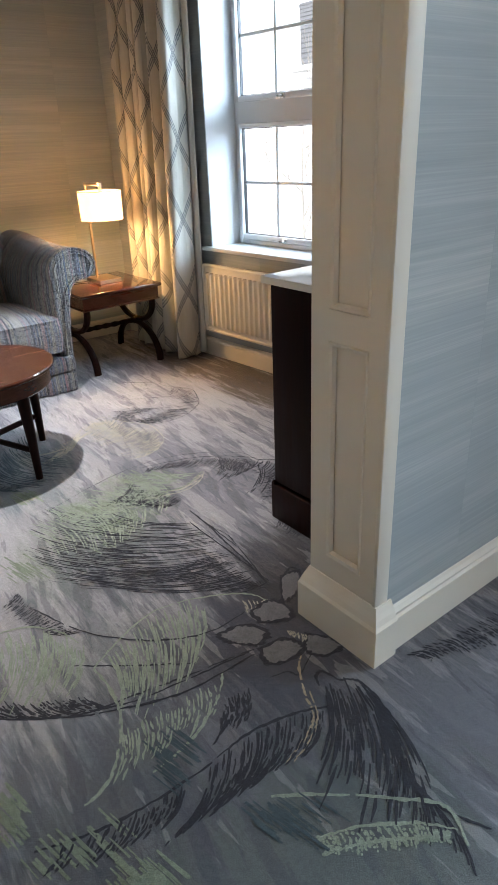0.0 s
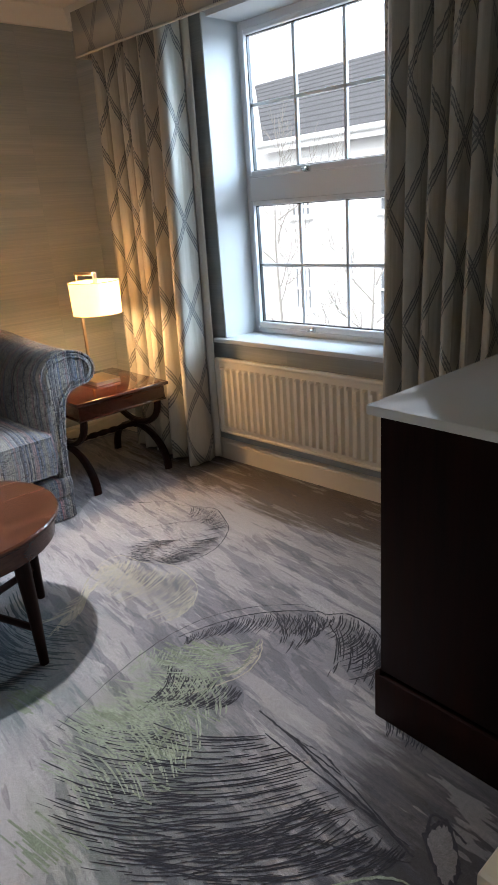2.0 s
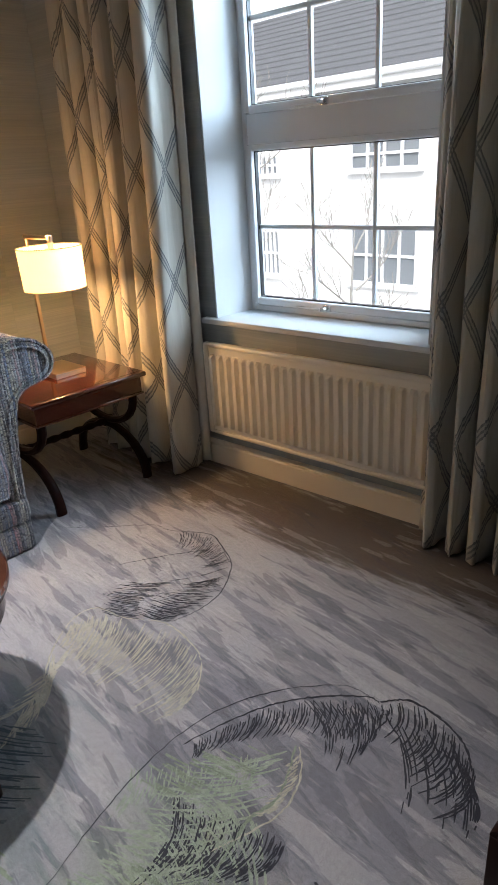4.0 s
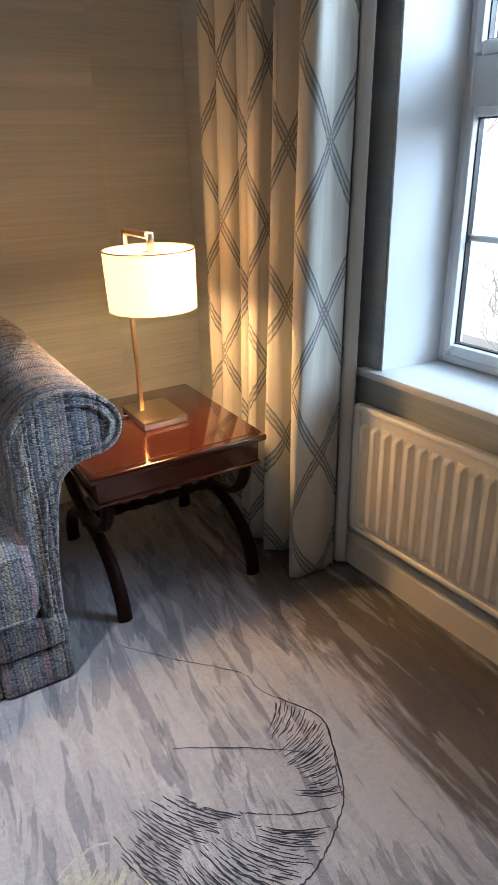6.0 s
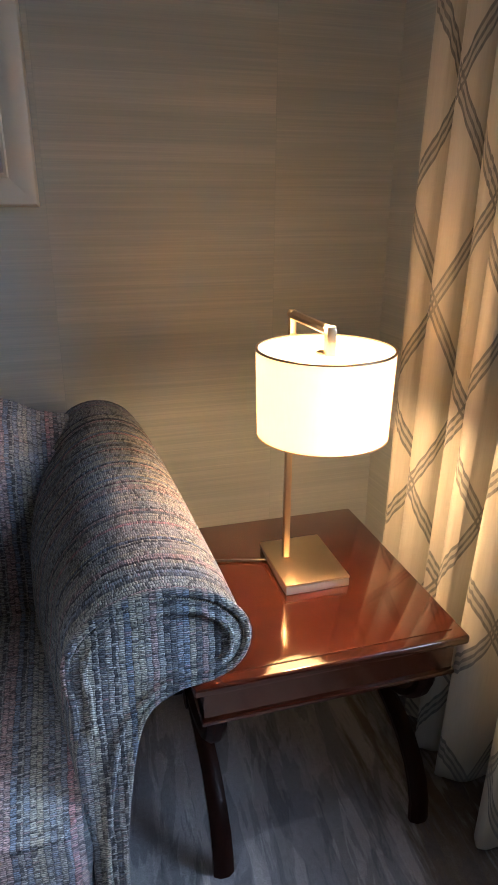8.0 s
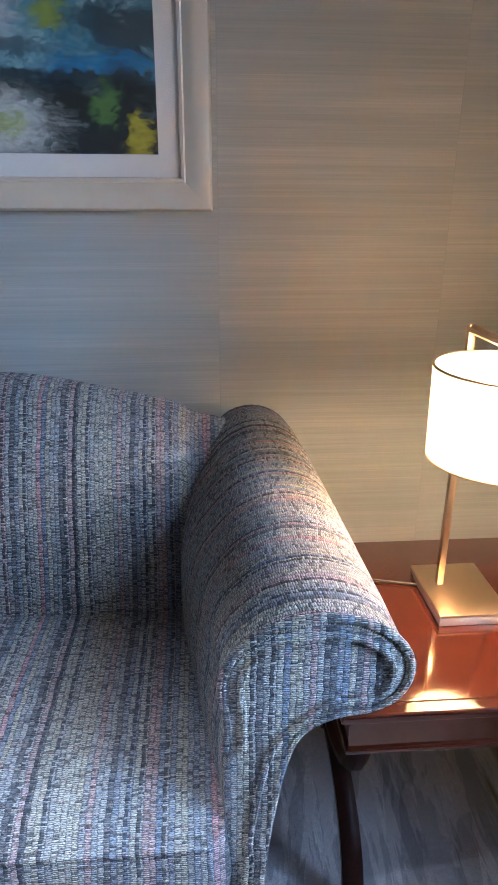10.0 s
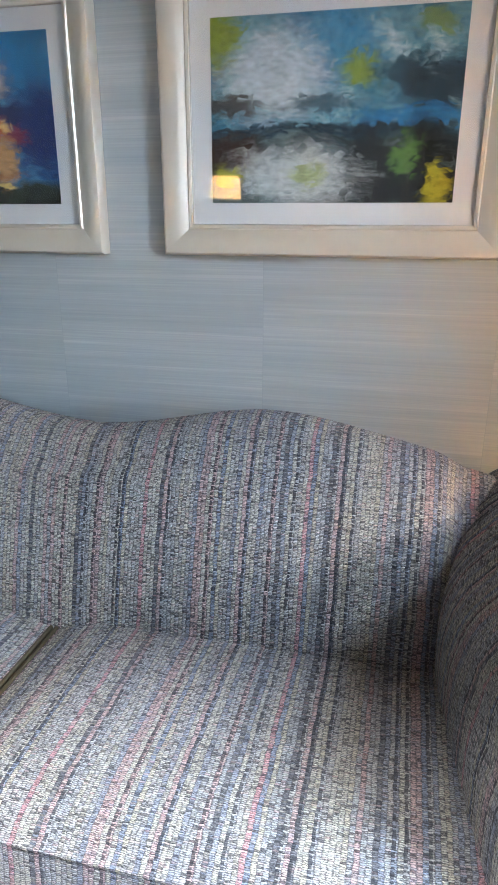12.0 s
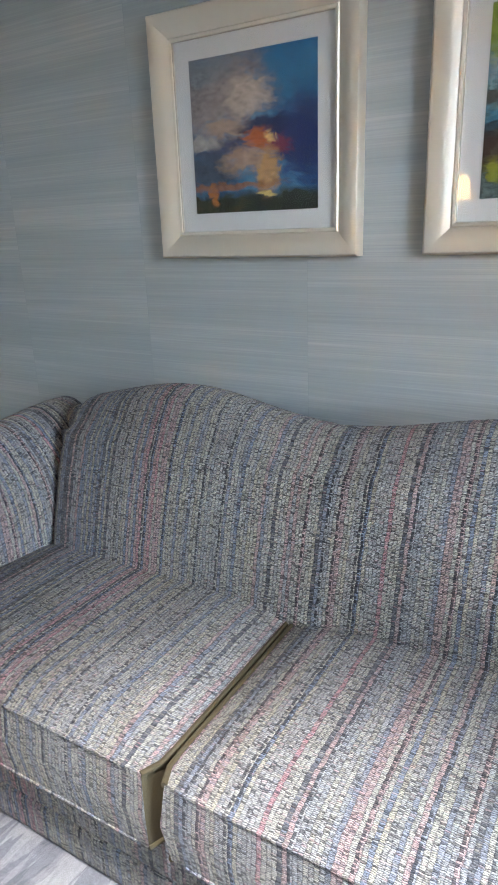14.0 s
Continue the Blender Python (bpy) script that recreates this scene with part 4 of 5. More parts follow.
        pts = [(y + tuck * max(0.0, min(1.0, (0.86 - y) / 0.22)), z - (tuck * 0.35 if z > c - 0.1 else 0.0)) for y, z in pts]
        return [Vector((x, y - (soft if 0.45 < z < 0.9 and y < 0.7 else 0), z)) for y, z in pts]

    rows = [loop(i) for i in range(nx + 1)]
    vs = [[bm.verts.new(p) for p in r] for r in rows]
    for a, b in zip(vs, vs[1:]):
        for j in range(len(a) - 1):
            bm.faces.new((a[j], b[j], b[j + 1], a[j + 1]))
        bm.faces.new((a[0], a[-1], b[-1], b[0]))
    bm.faces.new(vs[0])
    bm.faces.new(vs[-1])
    part("backrest", bm, TWEED, ob)
    return ob


sofa()


# ---- coffee table ----
def coffee_table():
    ob = thing("coffee_table", pose(1.25, 3.31, 0), "round dark mahogany coffee table with tapered legs", "coffee table")
    r, h = 0.355, 0.49
    part("top", lathe(bmesh.new(), [(r - 0.006, h - 0.02), (r, h - 0.014), (r, h - 0.006), (r - 0.005, h)], 96), WALNUT, ob)
    part("apron", lathe(bmesh.new(), [(r - 0.03, h - 0.095), (r - 0.024, h - 0.09), (r - 0.024, h - 0.02), (r - 0.04, h - 0.02), (r - 0.04, h - 0.095)], 96, closed=True), WALNUT, ob)
    for k in range(4):
        a = radians(-69 + 90 * k)
        c, s = math.cos(a), math.sin(a)
        pts = [(c * 0.31, s * 0.31, 0.0), (c * 0.309, s * 0.309, 0.2), (c * 0.297, s * 0.297, h - 0.03)]
        part("leg", tube(bmesh.new(), pts, [0.0165, 0.022, 0.031], 10, False), DARKWOOD, ob)
    for k in range(2):
        a = radians(-69 + 90 * k)
        c, s = math.cos(a) * 0.308, math.sin(a) * 0.308
        part("stretcher", tube(bmesh.new(), [(-c, -s, 0.14 + 0.001 * k), (c, s, 0.14 + 0.001 * k)], (0.009, 0.014), 8, True), DARKWOOD, ob)
    return ob


coffee_table()


# ---- pictures ----
def art(name, sky_stops, ground_stops, accents, horizon, width, height, rough_dabs=1.0):
    """Loose oil painting: soft clouds of colour broken up by short brush dabs."""
    t = Tree(name, 0.6)
    src = t.coord.outputs["Object"]
    p = src
    off = 0.0
    for scale, much in ((9.0, 0.045), (45.0, 0.008)):
        n = t.noise(src, scale, 2, 0.5, "Color")
        v = t.n.new("ShaderNodeVectorMath")
        v.operation = "MULTIPLY_ADD"
        t.l.new(n, v.inputs[0])
        v.inputs[1].default_value = (much, 0, much)
        t.l.new(p, v.inputs[2])
        p = v.outputs[0]
        off += much * 0.5
    knife = t.n.new("ShaderNodeTexVoronoi")
    t.l.new(t.obj((48, 48, 80), rot=(0, 25, 0), src=p), knife.inputs["Vector"])
    knife.inputs["Scale"].default_value = 1.0
    dab = t.split(knife.outputs["Color"])
    g = t.split(p)
    gx = t.math("MULTIPLY_ADD", t.math("SUBTRACT", dab[0], 0.5), 0.034 * rough_dabs, t.math("SUBTRACT", g[0], off))
    gz = t.math("MULTIPLY_ADD", t.math("SUBTRACT", dab[1], 0.5), 0.024 * rough_dabs, t.math("SUBTRACT", g[2], off))
    q = t.join(gx, 0.0, gz)
    big = t.noise(t.obj((9, 1, 9), loc=(1.7, 0, 0.4), src=q), 1.0, 4, 0.6)
    stroke_n = t.noise(t.obj((12, 1, 60), src=q), 1.0, 3, 0.6)
    sk = t.ramp(t.math("ADD", t.math("MULTIPLY", big, 0.75), t.math("MULTIPLY", stroke_n, 0.25)), sky_stops)
    gr = t.ramp(t.math("ADD", t.math("MULTIPLY", big, 0.6), t.math("MULTIPLY", stroke_n, 0.4)), ground_stops)
    c = t.mix(t.step(t.math("DIVIDE", gz, height), horizon - 0.04, horizon + 0.04), gr, sk)
    for x, zz, rx, rz, ink, k in accents:
        dx = t.math("DIVIDE", t.math("SUBTRACT", gx, x * width), rx * width)
        dz = t.math("DIVIDE", t.math("SUBTRACT", gz, zz * height), rz * height)
        d = t.math("SQRT", t.math("ADD", t.math("MULTIPLY", dx, dx), t.math("MULTIPLY", dz, dz)))
        d = t.math("MULTIPLY_ADD", t.math("SUBTRACT", t.math("ADD", t.math("MULTIPLY", stroke_n, 0.4), t.math("MULTIPLY", big, 0.6)), 0.5), 2.4, d)
        c = t.mix(t.math("MULTIPLY", t.math("SUBTRACT", 1.0, t.step(d, 0.45, 1.2)), k), c, ink)
    fine = t.noise(t.obj((45, 1, 80), src=src), 1.0, 4, 0.65)
    tone = t.math("ADD", t.math("MULTIPLY", fine, 0.6), t.math("MULTIPLY", big, 0.4))
    c = t.mix(1.0, c, t.ramp(tone, [(0.34, 0.6), (0.5, 1.0), (0.66, 1.3)]), "MULTIPLY")
    return t.done(c)


def picture(x0, x1, z0, z1, face, label):
    ob = thing("framed_picture", pose(x0, WALL_Y - 0.001, z0), label, "picture")
    w, h = x1 - x0, z1 - z0
    prof = [(0.0, 0.0), (0.0, -0.034), (0.006, -0.042), (0.016, -0.044), (0.05, -0.030), (0.066, -0.022), (0.07, -0.026), (0.077, -0.024), (0.079, -0.012), (0.079, 0.0)]
    for k in range(4):
        bm = bmesh.new()
        ca = [(0, 0), (w, 0), (w, h), (0, h)]
        ins = [(1, 1), (-1, 1), (-1, -1), (1, -1)]
        a, b = k, (k + 1) % 4
        rings = []
        for i in (a, b):
            rings.append([bm.verts.new((ca[i][0] + ins[i][0] * d, y, ca[i][1] + ins[i][1] * d)) for d, y in prof])
        n = len(prof)
        for i in range(n):
            bm.faces.new((rings[0][i], rings[0][(i + 1) % n], rings[1][(i + 1) % n], rings[1][i]))
        bm.faces.new(rings[0])
        bm.faces.new(rings[1])
        part("frame_rail", bm, FRAME_SILVER, ob)
    part("mount", boxed(0.078, w - 0.078, -0.012, -0.004, 0.078, h - 0.078), MAT_BOARD, ob, "white mount board", smooth=False)
    m = 0.132
    aw, ah = w - 2 * m, h - 2 * m
    part("print", boxed(0, aw, -0.0015, 0, 0, ah), face, ob, smooth=False, at=pose(m, -0.0125, m))
    part("glazing", boxed(0.078, w - 0.078, -0.0195, -0.0175, 0.078, h - 0.078), PIC_GLASS, ob, "clear picture glass", smooth=False).visible_shadow = False
    return ob


PIC_GLASS, _n, _l, _b = material("picture_glass")
_b.inputs["Transmission Weight"].default_value, _b.inputs["Roughness"].default_value, _b.inputs["IOR"].default_value = 1.0, 0.01, 1.32

SUNSET = art("print_sunset", [(0.3, (0.012, 0.05, 0.17)), (0.45, (0.03, 0.17, 0.38)), (0.6, (0.10, 0.28, 0.46)), (0.72, (0.25, 0.36, 0.45))],
             [(0.35, (0.010, 0.012, 0.010)), (0.55, (0.03, 0.04, 0.018)), (0.7, (0.12, 0.09, 0.03))],
             [(0.82, 0.86, 0.38, 0.32, (0.015, 0.20, 0.42), 0.9), (0.88, 0.45, 0.30, 0.30, (0.010, 0.022, 0.15), 0.92), (0.20, 0.76, 0.54, 0.36, (0.40, 0.33, 0.31), 0.95), (0.10, 0.93, 0.3, 0.12, (0.22, 0.28, 0.32), 0.7),
              (0.50, 0.74, 0.20, 0.15, (0.72, 0.58, 0.48), 0.9), (0.32, 0.56, 0.24, 0.08, (0.58, 0.40, 0.28), 0.8), (0.62, 0.55, 0.26, 0.08, (0.015, 0.022, 0.11), 0.9), (0.30, 0.42, 0.34, 0.08, (0.09, 0.10, 0.20), 0.85),
              (0.10, 0.47, 0.16, 0.05, (0.62, 0.55, 0.48), 0.85), (0.15, 0.30, 0.3, 0.14, (0.08, 0.11, 0.16), 0.9), (0.56, 0.46, 0.15, 0.09, (0.72, 0.17, 0.03), 0.95), (0.74, 0.42, 0.12, 0.07, (0.30, 0.03, 0.05), 0.8),
              (0.44, 0.34, 0.20, 0.10, (0.58, 0.36, 0.22), 0.85), (0.66, 0.47, 0.05, 0.045, (1.0, 0.62, 0.22), 0.95), (0.63, 0.26, 0.11, 0.16, (0.74, 0.40, 0.13), 0.9), (0.28, 0.18, 0.5, 0.03, (0.42, 0.16, 0.05), 0.8),
              (0.17, 0.10, 0.05, 0.08, (0.60, 0.20, 0.03), 0.9), (0.62, 0.12, 0.10, 0.018, (0.90, 0.66, 0.20), 0.9)], 0.13, 0.406, 0.42, 0.45)
LAKE = art("print_lake", [(0.3, (0.01, 0.07, 0.12)), (0.42, (0.03, 0.20, 0.34)), (0.54, (0.16, 0.36, 0.44)), (0.66, (0.50, 0.62, 0.66))],
           [(0.38, (0.006, 0.010, 0.014)), (0.5, (0.03, 0.05, 0.05)), (0.62, (0.16, 0.22, 0.22)), (0.74, (0.5, 0.56, 0.54))],
           [(0.52, 0.85, 0.22, 0.22, (0.05, 0.27, 0.48), 0.9), (0.27, 0.70, 0.25, 0.28, (0.62, 0.70, 0.74), 0.92), (0.60, 0.72, 0.085, 0.10, (0.28, 0.38, 0.03), 0.95), (0.80, 0.70, 0.14, 0.10, (0.01, 0.05, 0.07), 0.85), (0.45, 0.55, 0.18, 0.05, (0.02, 0.07, 0.10), 0.8), (0.03, 0.92, 0.12, 0.16, (0.30, 0.38, 0.02), 0.95),
            (0.08, 0.55, 0.16, 0.07, (0.05, 0.035, 0.02), 0.9), (0.92, 0.62, 0.16, 0.2, (0.012, 0.03, 0.05), 0.9), (0.5, 0.41, 0.7, 0.035, (0.008, 0.03, 0.05), 0.95), (0.85, 0.47, 0.28, 0.05, (0.02, 0.22, 0.50), 0.9),
            (0.78, 0.2, 0.30, 0.24, (0.008, 0.012, 0.012), 0.95), (0.08, 0.28, 0.16, 0.14, (0.05, 0.018, 0.008), 0.9), (0.36, 0.15, 0.27, 0.20, (0.62, 0.68, 0.68), 0.95), (0.40, 0.16, 0.09, 0.07, (0.42, 0.50, 0.16), 0.8),
            (0.07, 0.16, 0.07, 0.07, (0.36, 0.38, 0.02), 0.85), (0.92, 0.11, 0.06, 0.12, (0.55, 0.50, 0.02), 0.95), (0.80, 0.26, 0.06, 0.14, (0.14, 0.30, 0.06), 0.85), (0.88, 0.93, 0.09, 0.07, (0.20, 0.30, 0.05), 0.85)], 0.40, 0.612, 0.415, 0.75)
picture(0.239, 0.920, 1.352, 2.040, SUNSET, "framed print of a stormy sunset sky, silver frame")
picture(1.098, 1.971, 1.354, 2.040, LAKE, "framed print of an abstract blue lake scene, silver frame")


# ---- ceiling downlights, out of view above the room ----
def downlight(x, y):
    ob = thing("downlight", pose(x, y, CEIL), "recessed white ceiling downlight, lit", "downlight")
    part("rim", lathe(bmesh.new(), [(0.055, -0.004), (0.055, 0.0), (0.036, 0.0), (0.038, -0.006)], 32, closed=True), PVC, ob)
    return ob


downlight(1.35, 3.36)


# ---- the drawn pattern of the carpet ----
PRINT = {}
RND = random.Random(11)


def curve(points, n):
    p = [Vector((x, y)) for x, y in points]
    if len(p) == 2:
        return [p[0].lerp(p[1], k / n) for k in range(n + 1)]
    out = []
    for k in range(n + 1):
        f = k / n * (len(p) - 1)
        i = min(int(f), len(p) - 2)
        t = f - i
        p0, p1, p2, p3 = p[max(i - 1, 0)], p[i], p[i + 1], p[min(i + 2, len(p) - 1)]
        out.append(0.5 * ((2 * p1) + (p2 - p0) * t + (2 * p0 - 5 * p1 + 4 * p2 - p3) * t * t + (3 * p1 - p0 - 3 * p2 + p3) * t ** 3))
    return out


def ribbon(ink, width, pts, taper=True):
    width *= {"green": 1.3, "cream": 1.3, "dark": 1.0}.get(ink, 1.1)
    bm = PRINT.setdefault(ink, bmesh.new())
    z = RND.uniform(0.0008, 0.0024)
    left, right = [], []
    n = len(pts)
    for i, p in enumerate(pts):
        d = pts[min(i + 1, n - 1)] - pts[max(i - 1, 0)]
        if d.length < 1e-6:
            return
        s = Vector((-d.y, d.x)).normalized()
        w = width * 0.30 * RND.uniform(0.6, 1.4)
        if taper:
            w *= 0.35 + 0.65 * math.sin(math.pi * (0.12 + 0.8 * i / (n - 1)))
        left.append(bm.verts.new((p.x + s.x * w, p.y + s.y * w, z)))
        right.append(bm.verts.new((p.x - s.x * w, p.y - s.y * w, z)))
    for i in range(n - 1):
        bm.faces.new((left[i], right[i], right[i + 1], left[i + 1]))


def stroke(ink, width, points, breaks):
    """One drawn line, with gaps where the brush lifts."""
    pts = curve(points, 12 * (len(points) - 1))
    pts = [p + Vector((RND.uniform(-1, 1), RND.uniform(-1, 1))) * 0.0018 for p in pts]
    run = []
    for p in pts:
        run.append(p)
        if len(run) > 4 and RND.random() < breaks * 0.4:
            ribbon(ink, width, run)
            run = []
    if len(run) > 2:
        ribbon(ink, width, run)


def plume(ink, width, n, roots, tips, bow, breaks, layers):
    """A row of barbs from a curve of roots to a curve of tips."""
    a, b = curve(roots, 60), curve(tips, 60)
    n = round(n * {"cream": 1.3, "green": 1.3, "dark": 1.25}.get(ink, 1.0))
    for layer in range(layers):
        for k in range(n):
            f = min(1.0, max(0.0, (k + RND.uniform(-0.3, 0.3) + 0.5 * layer) / n))
            g = min(1.0, max(0.0, f + RND.uniform(-0.02, 0.02)))
            r, e = a[int(f * 60)], b[int(g * 60)]
            way = e - r
            side = Vector((-way.y, way.x))
            lo = RND.uniform(0.0, 0.22) if layer == 0 else RND.uniform(0.4, 0.65)
            hi = RND.uniform(0.75, 1.05) if layer else RND.uniform(0.6, 1.0)
            m = 9
            pts = []
            for i in range(m + 1):
                t = lo + (hi - lo) * i / m
                pts.append(r + way * t + side * bow * math.sin(math.pi * t) + Vector((RND.uniform(-1, 1), RND.uniform(-1, 1))) * 0.0015)
            run = []
            for p in pts:
                run.append(p)
                if len(run) > 2 and RND.random() < 0.06 + breaks * 0.55:
                    ribbon(ink, width, run)
                    run = []
            if len(run) > 1:
                ribbon(ink, width, run)


def blob(ink, points):
    """A filled brush mark: a leaf of solid ink where it is dark, many short strokes side by side where it is pale."""
    p = curve(points + [points[0]], 40)
    c = sum(p, Vector((0, 0))) / len(p)
    if ink == "dark":
        bm = PRINT.setdefault(ink, bmesh.new())
        z = RND.uniform(0.0008, 0.0024)
        rim = [bm.verts.new((*(c.lerp(q, RND.uniform(0.9, 1.06))), z)) for q in p[:-1]]
        mid = bm.verts.new((c.x, c.y, z))
        for a, b in zip(rim, rim[1:] + rim[:1]):
            bm.faces.new((mid, a, b))
        # the pale heart of the leaf
        bm = PRINT.setdefault("ash", bmesh.new())
        mid = bm.verts.new((c.x, c.y, z + 0.0012))
        rim = [bm.verts.new((*(c.lerp(q, RND.uniform(0.66, 0.86))), z + 0.0012)) for q in p[:-1]]
        for a, b in zip(rim, rim[1:] + rim[:1]):
            bm.faces.new((mid, a, b))
        return
    for k in range(34):
        r = c.lerp(p[RND.randrange(40)], RND.uniform(0.1, 0.95))
        d = Vector((0.21, -0.98)) * RND.uniform(0.02, 0.05)
        ribbon(ink, RND.uniform(0.005, 0.011), [r - d, r - d * 0.3, r + d * 0.4, r + d], False)


def draw_carpet():
    stroke("dark", 0.0048, [(2.165, 4.039), (2.285, 3.897), (2.420, 3.749), (2.437, 3.659), (2.519, 3.506), (2.495, 3.413), (2.454, 3.344), (2.427, 3.284)], 0.12)
    stroke("dark", 0.0065, [(2.460, 3.612), (2.519, 3.506), (2.492, 3.408), (2.431, 3.288), (2.328, 3.210), (2.241, 3.176), (2.140, 3.175), (2.064, 3.196)], 0.03)
    stroke("dark", 0.005, [(2.149, 3.614), (2.298, 3.525), (2.441, 3.420)], 0.1)
    stroke("dark", 0.005, [(2.206, 3.379), (2.300, 3.314), (2.404, 3.275)], 0.1)
    plume("dark", 0.0048, 30, [(2.457, 3.623), (2.515, 3.502), (2.483, 3.395), (2.430, 3.292)], [(2.371, 3.532), (2.361, 3.450), (2.362, 3.397), (2.333, 3.351)], 0.08, 0.1, 1)
    plume("dark", 0.0048, 44, [(2.370, 3.244), (2.243, 3.179), (2.127, 3.182), (2.059, 3.201)], [(2.216, 3.340), (2.129, 3.356), (2.061, 3.353), (2.014, 3.325)], 0.08, 0.2, 1)
    plume("dark", 0.005, 34, [(2.214, 3.363), (2.123, 3.348), (2.044, 3.316), (2.002, 3.282)], [(2.091, 3.510), (2.015, 3.523), (1.965, 3.499), (1.923, 3.457)], 0.05, 0.3, 1)
    stroke("cream", 0.007, [(1.635, 3.279), (1.735, 3.391), (1.86, 3.469), (1.944, 3.451), (1.972, 3.335), (2.042, 3.212), (2.035, 3.072), (1.999, 2.978), (1.911, 2.899)], 0.1)
    plume("cream", 0.006, 40, [(1.84, 3.453), (1.936, 3.44), (1.969, 3.331), (2.039, 3.208)], [(1.74, 3.384), (1.71, 3.285), (1.719, 3.212), (1.696, 3.12)], 0.08, 0.4, 1)
    plume("cream", 0.005, 30, [(2.034, 3.202), (2.032, 3.068), (1.992, 2.971), (1.911, 2.899)], [(1.791, 3.127), (1.734, 3.021), (1.751, 2.948), (1.749, 2.9)], 0.1, 0.55, 1)
    plume("cream", 0.005, 24, [(1.729, 3.38), (1.635, 3.279), (1.538, 3.221)], [(1.577, 3.176), (1.496, 3.142), (1.411, 3.146)], 0.05, 0.4, 1)
    stroke("dark", 0.005, [(1.252, 2.703), (1.486, 2.777), (1.689, 2.816), (1.881, 2.807), (2.059, 2.726), (2.198, 2.597), (2.212, 2.498)], 0.08)
    stroke("dark", 0.009, [(1.764, 2.788), (1.9, 2.751), (2.015, 2.701), (2.122, 2.621), (2.206, 2.522), (2.21, 2.483)], 0.0)
    stroke("dark", 0.012, [(2.212, 2.484), (2.268, 2.429), (2.269, 2.337), (2.234, 2.249), (2.171, 2.194)], 0.0)
    plume("dark", 0.0065, 44, [(1.787, 2.773), (1.909, 2.74), (2.024, 2.691), (2.117, 2.617), (2.211, 2.508)], [(1.742, 2.734), (1.816, 2.706), (1.908, 2.645), (1.988, 2.554), (2.058, 2.45)], 0.1, 0.06, 1)
    plume("dark", 0.0065, 22, [(2.082, 2.645), (2.155, 2.574), (2.21, 2.491)], [(1.956, 2.48), (1.967, 2.426), (2.08, 2.425)], 0.15, 0.35, 1)
    plume("dark", 0.0075, 30, [(2.21, 2.475), (2.27, 2.414), (2.263, 2.32), (2.215, 2.227), (2.154, 2.174)], [(2.132, 2.458), (2.097, 2.361), (2.053, 2.308), (2.018, 2.235), (1.993, 2.198)], 0.15, 0.06, 1)
    plume("dark", 0.008, 16, [(2.189, 2.451), (2.237, 2.313), (2.138, 2.169)], [(1.956, 2.259), (1.979, 2.133), (2.013, 2.117)], 0.1, 0.6, 1)
    plume("green", 0.006, 26, [(1.63, 2.832), (1.741, 2.722), (1.884, 2.621)], [(1.505, 2.757), (1.604, 2.66), (1.738, 2.565)], 0.1, 0.3, 1)
    blob("lime", [(1.608, 2.833), (1.759, 2.746), (1.898, 2.608), (1.782, 2.619), (1.649, 2.692)])
    stroke("cream", 0.007, [(1.954, 2.553), (1.887, 2.495), (1.777, 2.47), (1.615, 2.524)], 0.1)
    plume("cream", 0.006, 14, [(1.943, 2.542), (1.879, 2.495), (1.786, 2.48)], [(1.873, 2.55), (1.799, 2.523), (1.726, 2.521)], 0.1, 0.2, 1)
    stroke("lime", 0.01, [(1.755, 2.586), (1.583, 2.539), (1.48, 2.481), (1.333, 2.402)], 0.05)
    stroke("lime", 0.007, [(1.596, 2.526), (1.467, 2.434), (1.312, 2.397)], 0.05)
    blob("lime", [(1.297, 2.721), (1.432, 2.621), (1.598, 2.559), (1.517, 2.505), (1.362, 2.536), (1.29, 2.636)])
    plume("green", 0.006, 40, [(1.267, 2.734), (1.407, 2.712), (1.565, 2.699), (1.706, 2.675)], [(1.271, 2.568), (1.409, 2.491), (1.529, 2.494), (1.686, 2.472)], 0.12, 0.4, 2)
    plume("dark", 0.007, 34, [(1.649, 2.692), (1.708, 2.557), (1.748, 2.411)], [(1.457, 2.596), (1.531, 2.524), (1.621, 2.42)], 0.15, 0.4, 2)
    plume("dark", 0.007, 46, [(1.677, 2.225), (1.675, 2.049), (1.663, 1.888), (1.654, 1.756)], [(1.452, 2.542), (1.242, 2.477), (1.158, 2.342), (1.165, 2.158)], 0.10, 0.5, 1)
    plume("dark", 0.006, 40, [(1.507, 2.404), (1.442, 2.244), (1.427, 2.089), (1.471, 1.937)], [(1.305, 2.783), (1.164, 2.643), (1.078, 2.494), (1.063, 2.252)], 0.10, 0.6, 1)
    plume("dark", 0.007, 22, [(1.656, 1.742), (1.644, 1.855), (1.624, 2.004)], [(1.518, 1.773), (1.394, 1.935), (1.319, 2.112)], 0.08, 0.35, 1)
    stroke("dark", 0.010, [(1.715, 2.313), (1.709, 2.166), (1.703, 1.985)], 0.0)
    stroke("dark", 0.012, [(1.665, 2.236), (1.662, 1.960), (1.659, 1.745)], 0.0)
    plume("green", 0.008, 34, [(1.940, 2.565), (1.795, 2.506), (1.547, 2.457), (1.329, 2.400)], [(1.751, 2.726), (1.521, 2.781), (1.307, 2.712), (1.311, 2.519)], 0.08, 0.25, 1)
    stroke("lime", 0.012, [(1.953, 2.565), (1.817, 2.502), (1.715, 2.512), (1.559, 2.472), (1.448, 2.435), (1.324, 2.406)], 0.0)
    stroke("dark", 0.011, [(1.643, 1.724), (1.669, 1.87), (1.691, 2.055), (1.706, 2.174), (1.716, 2.312)], 0.0)
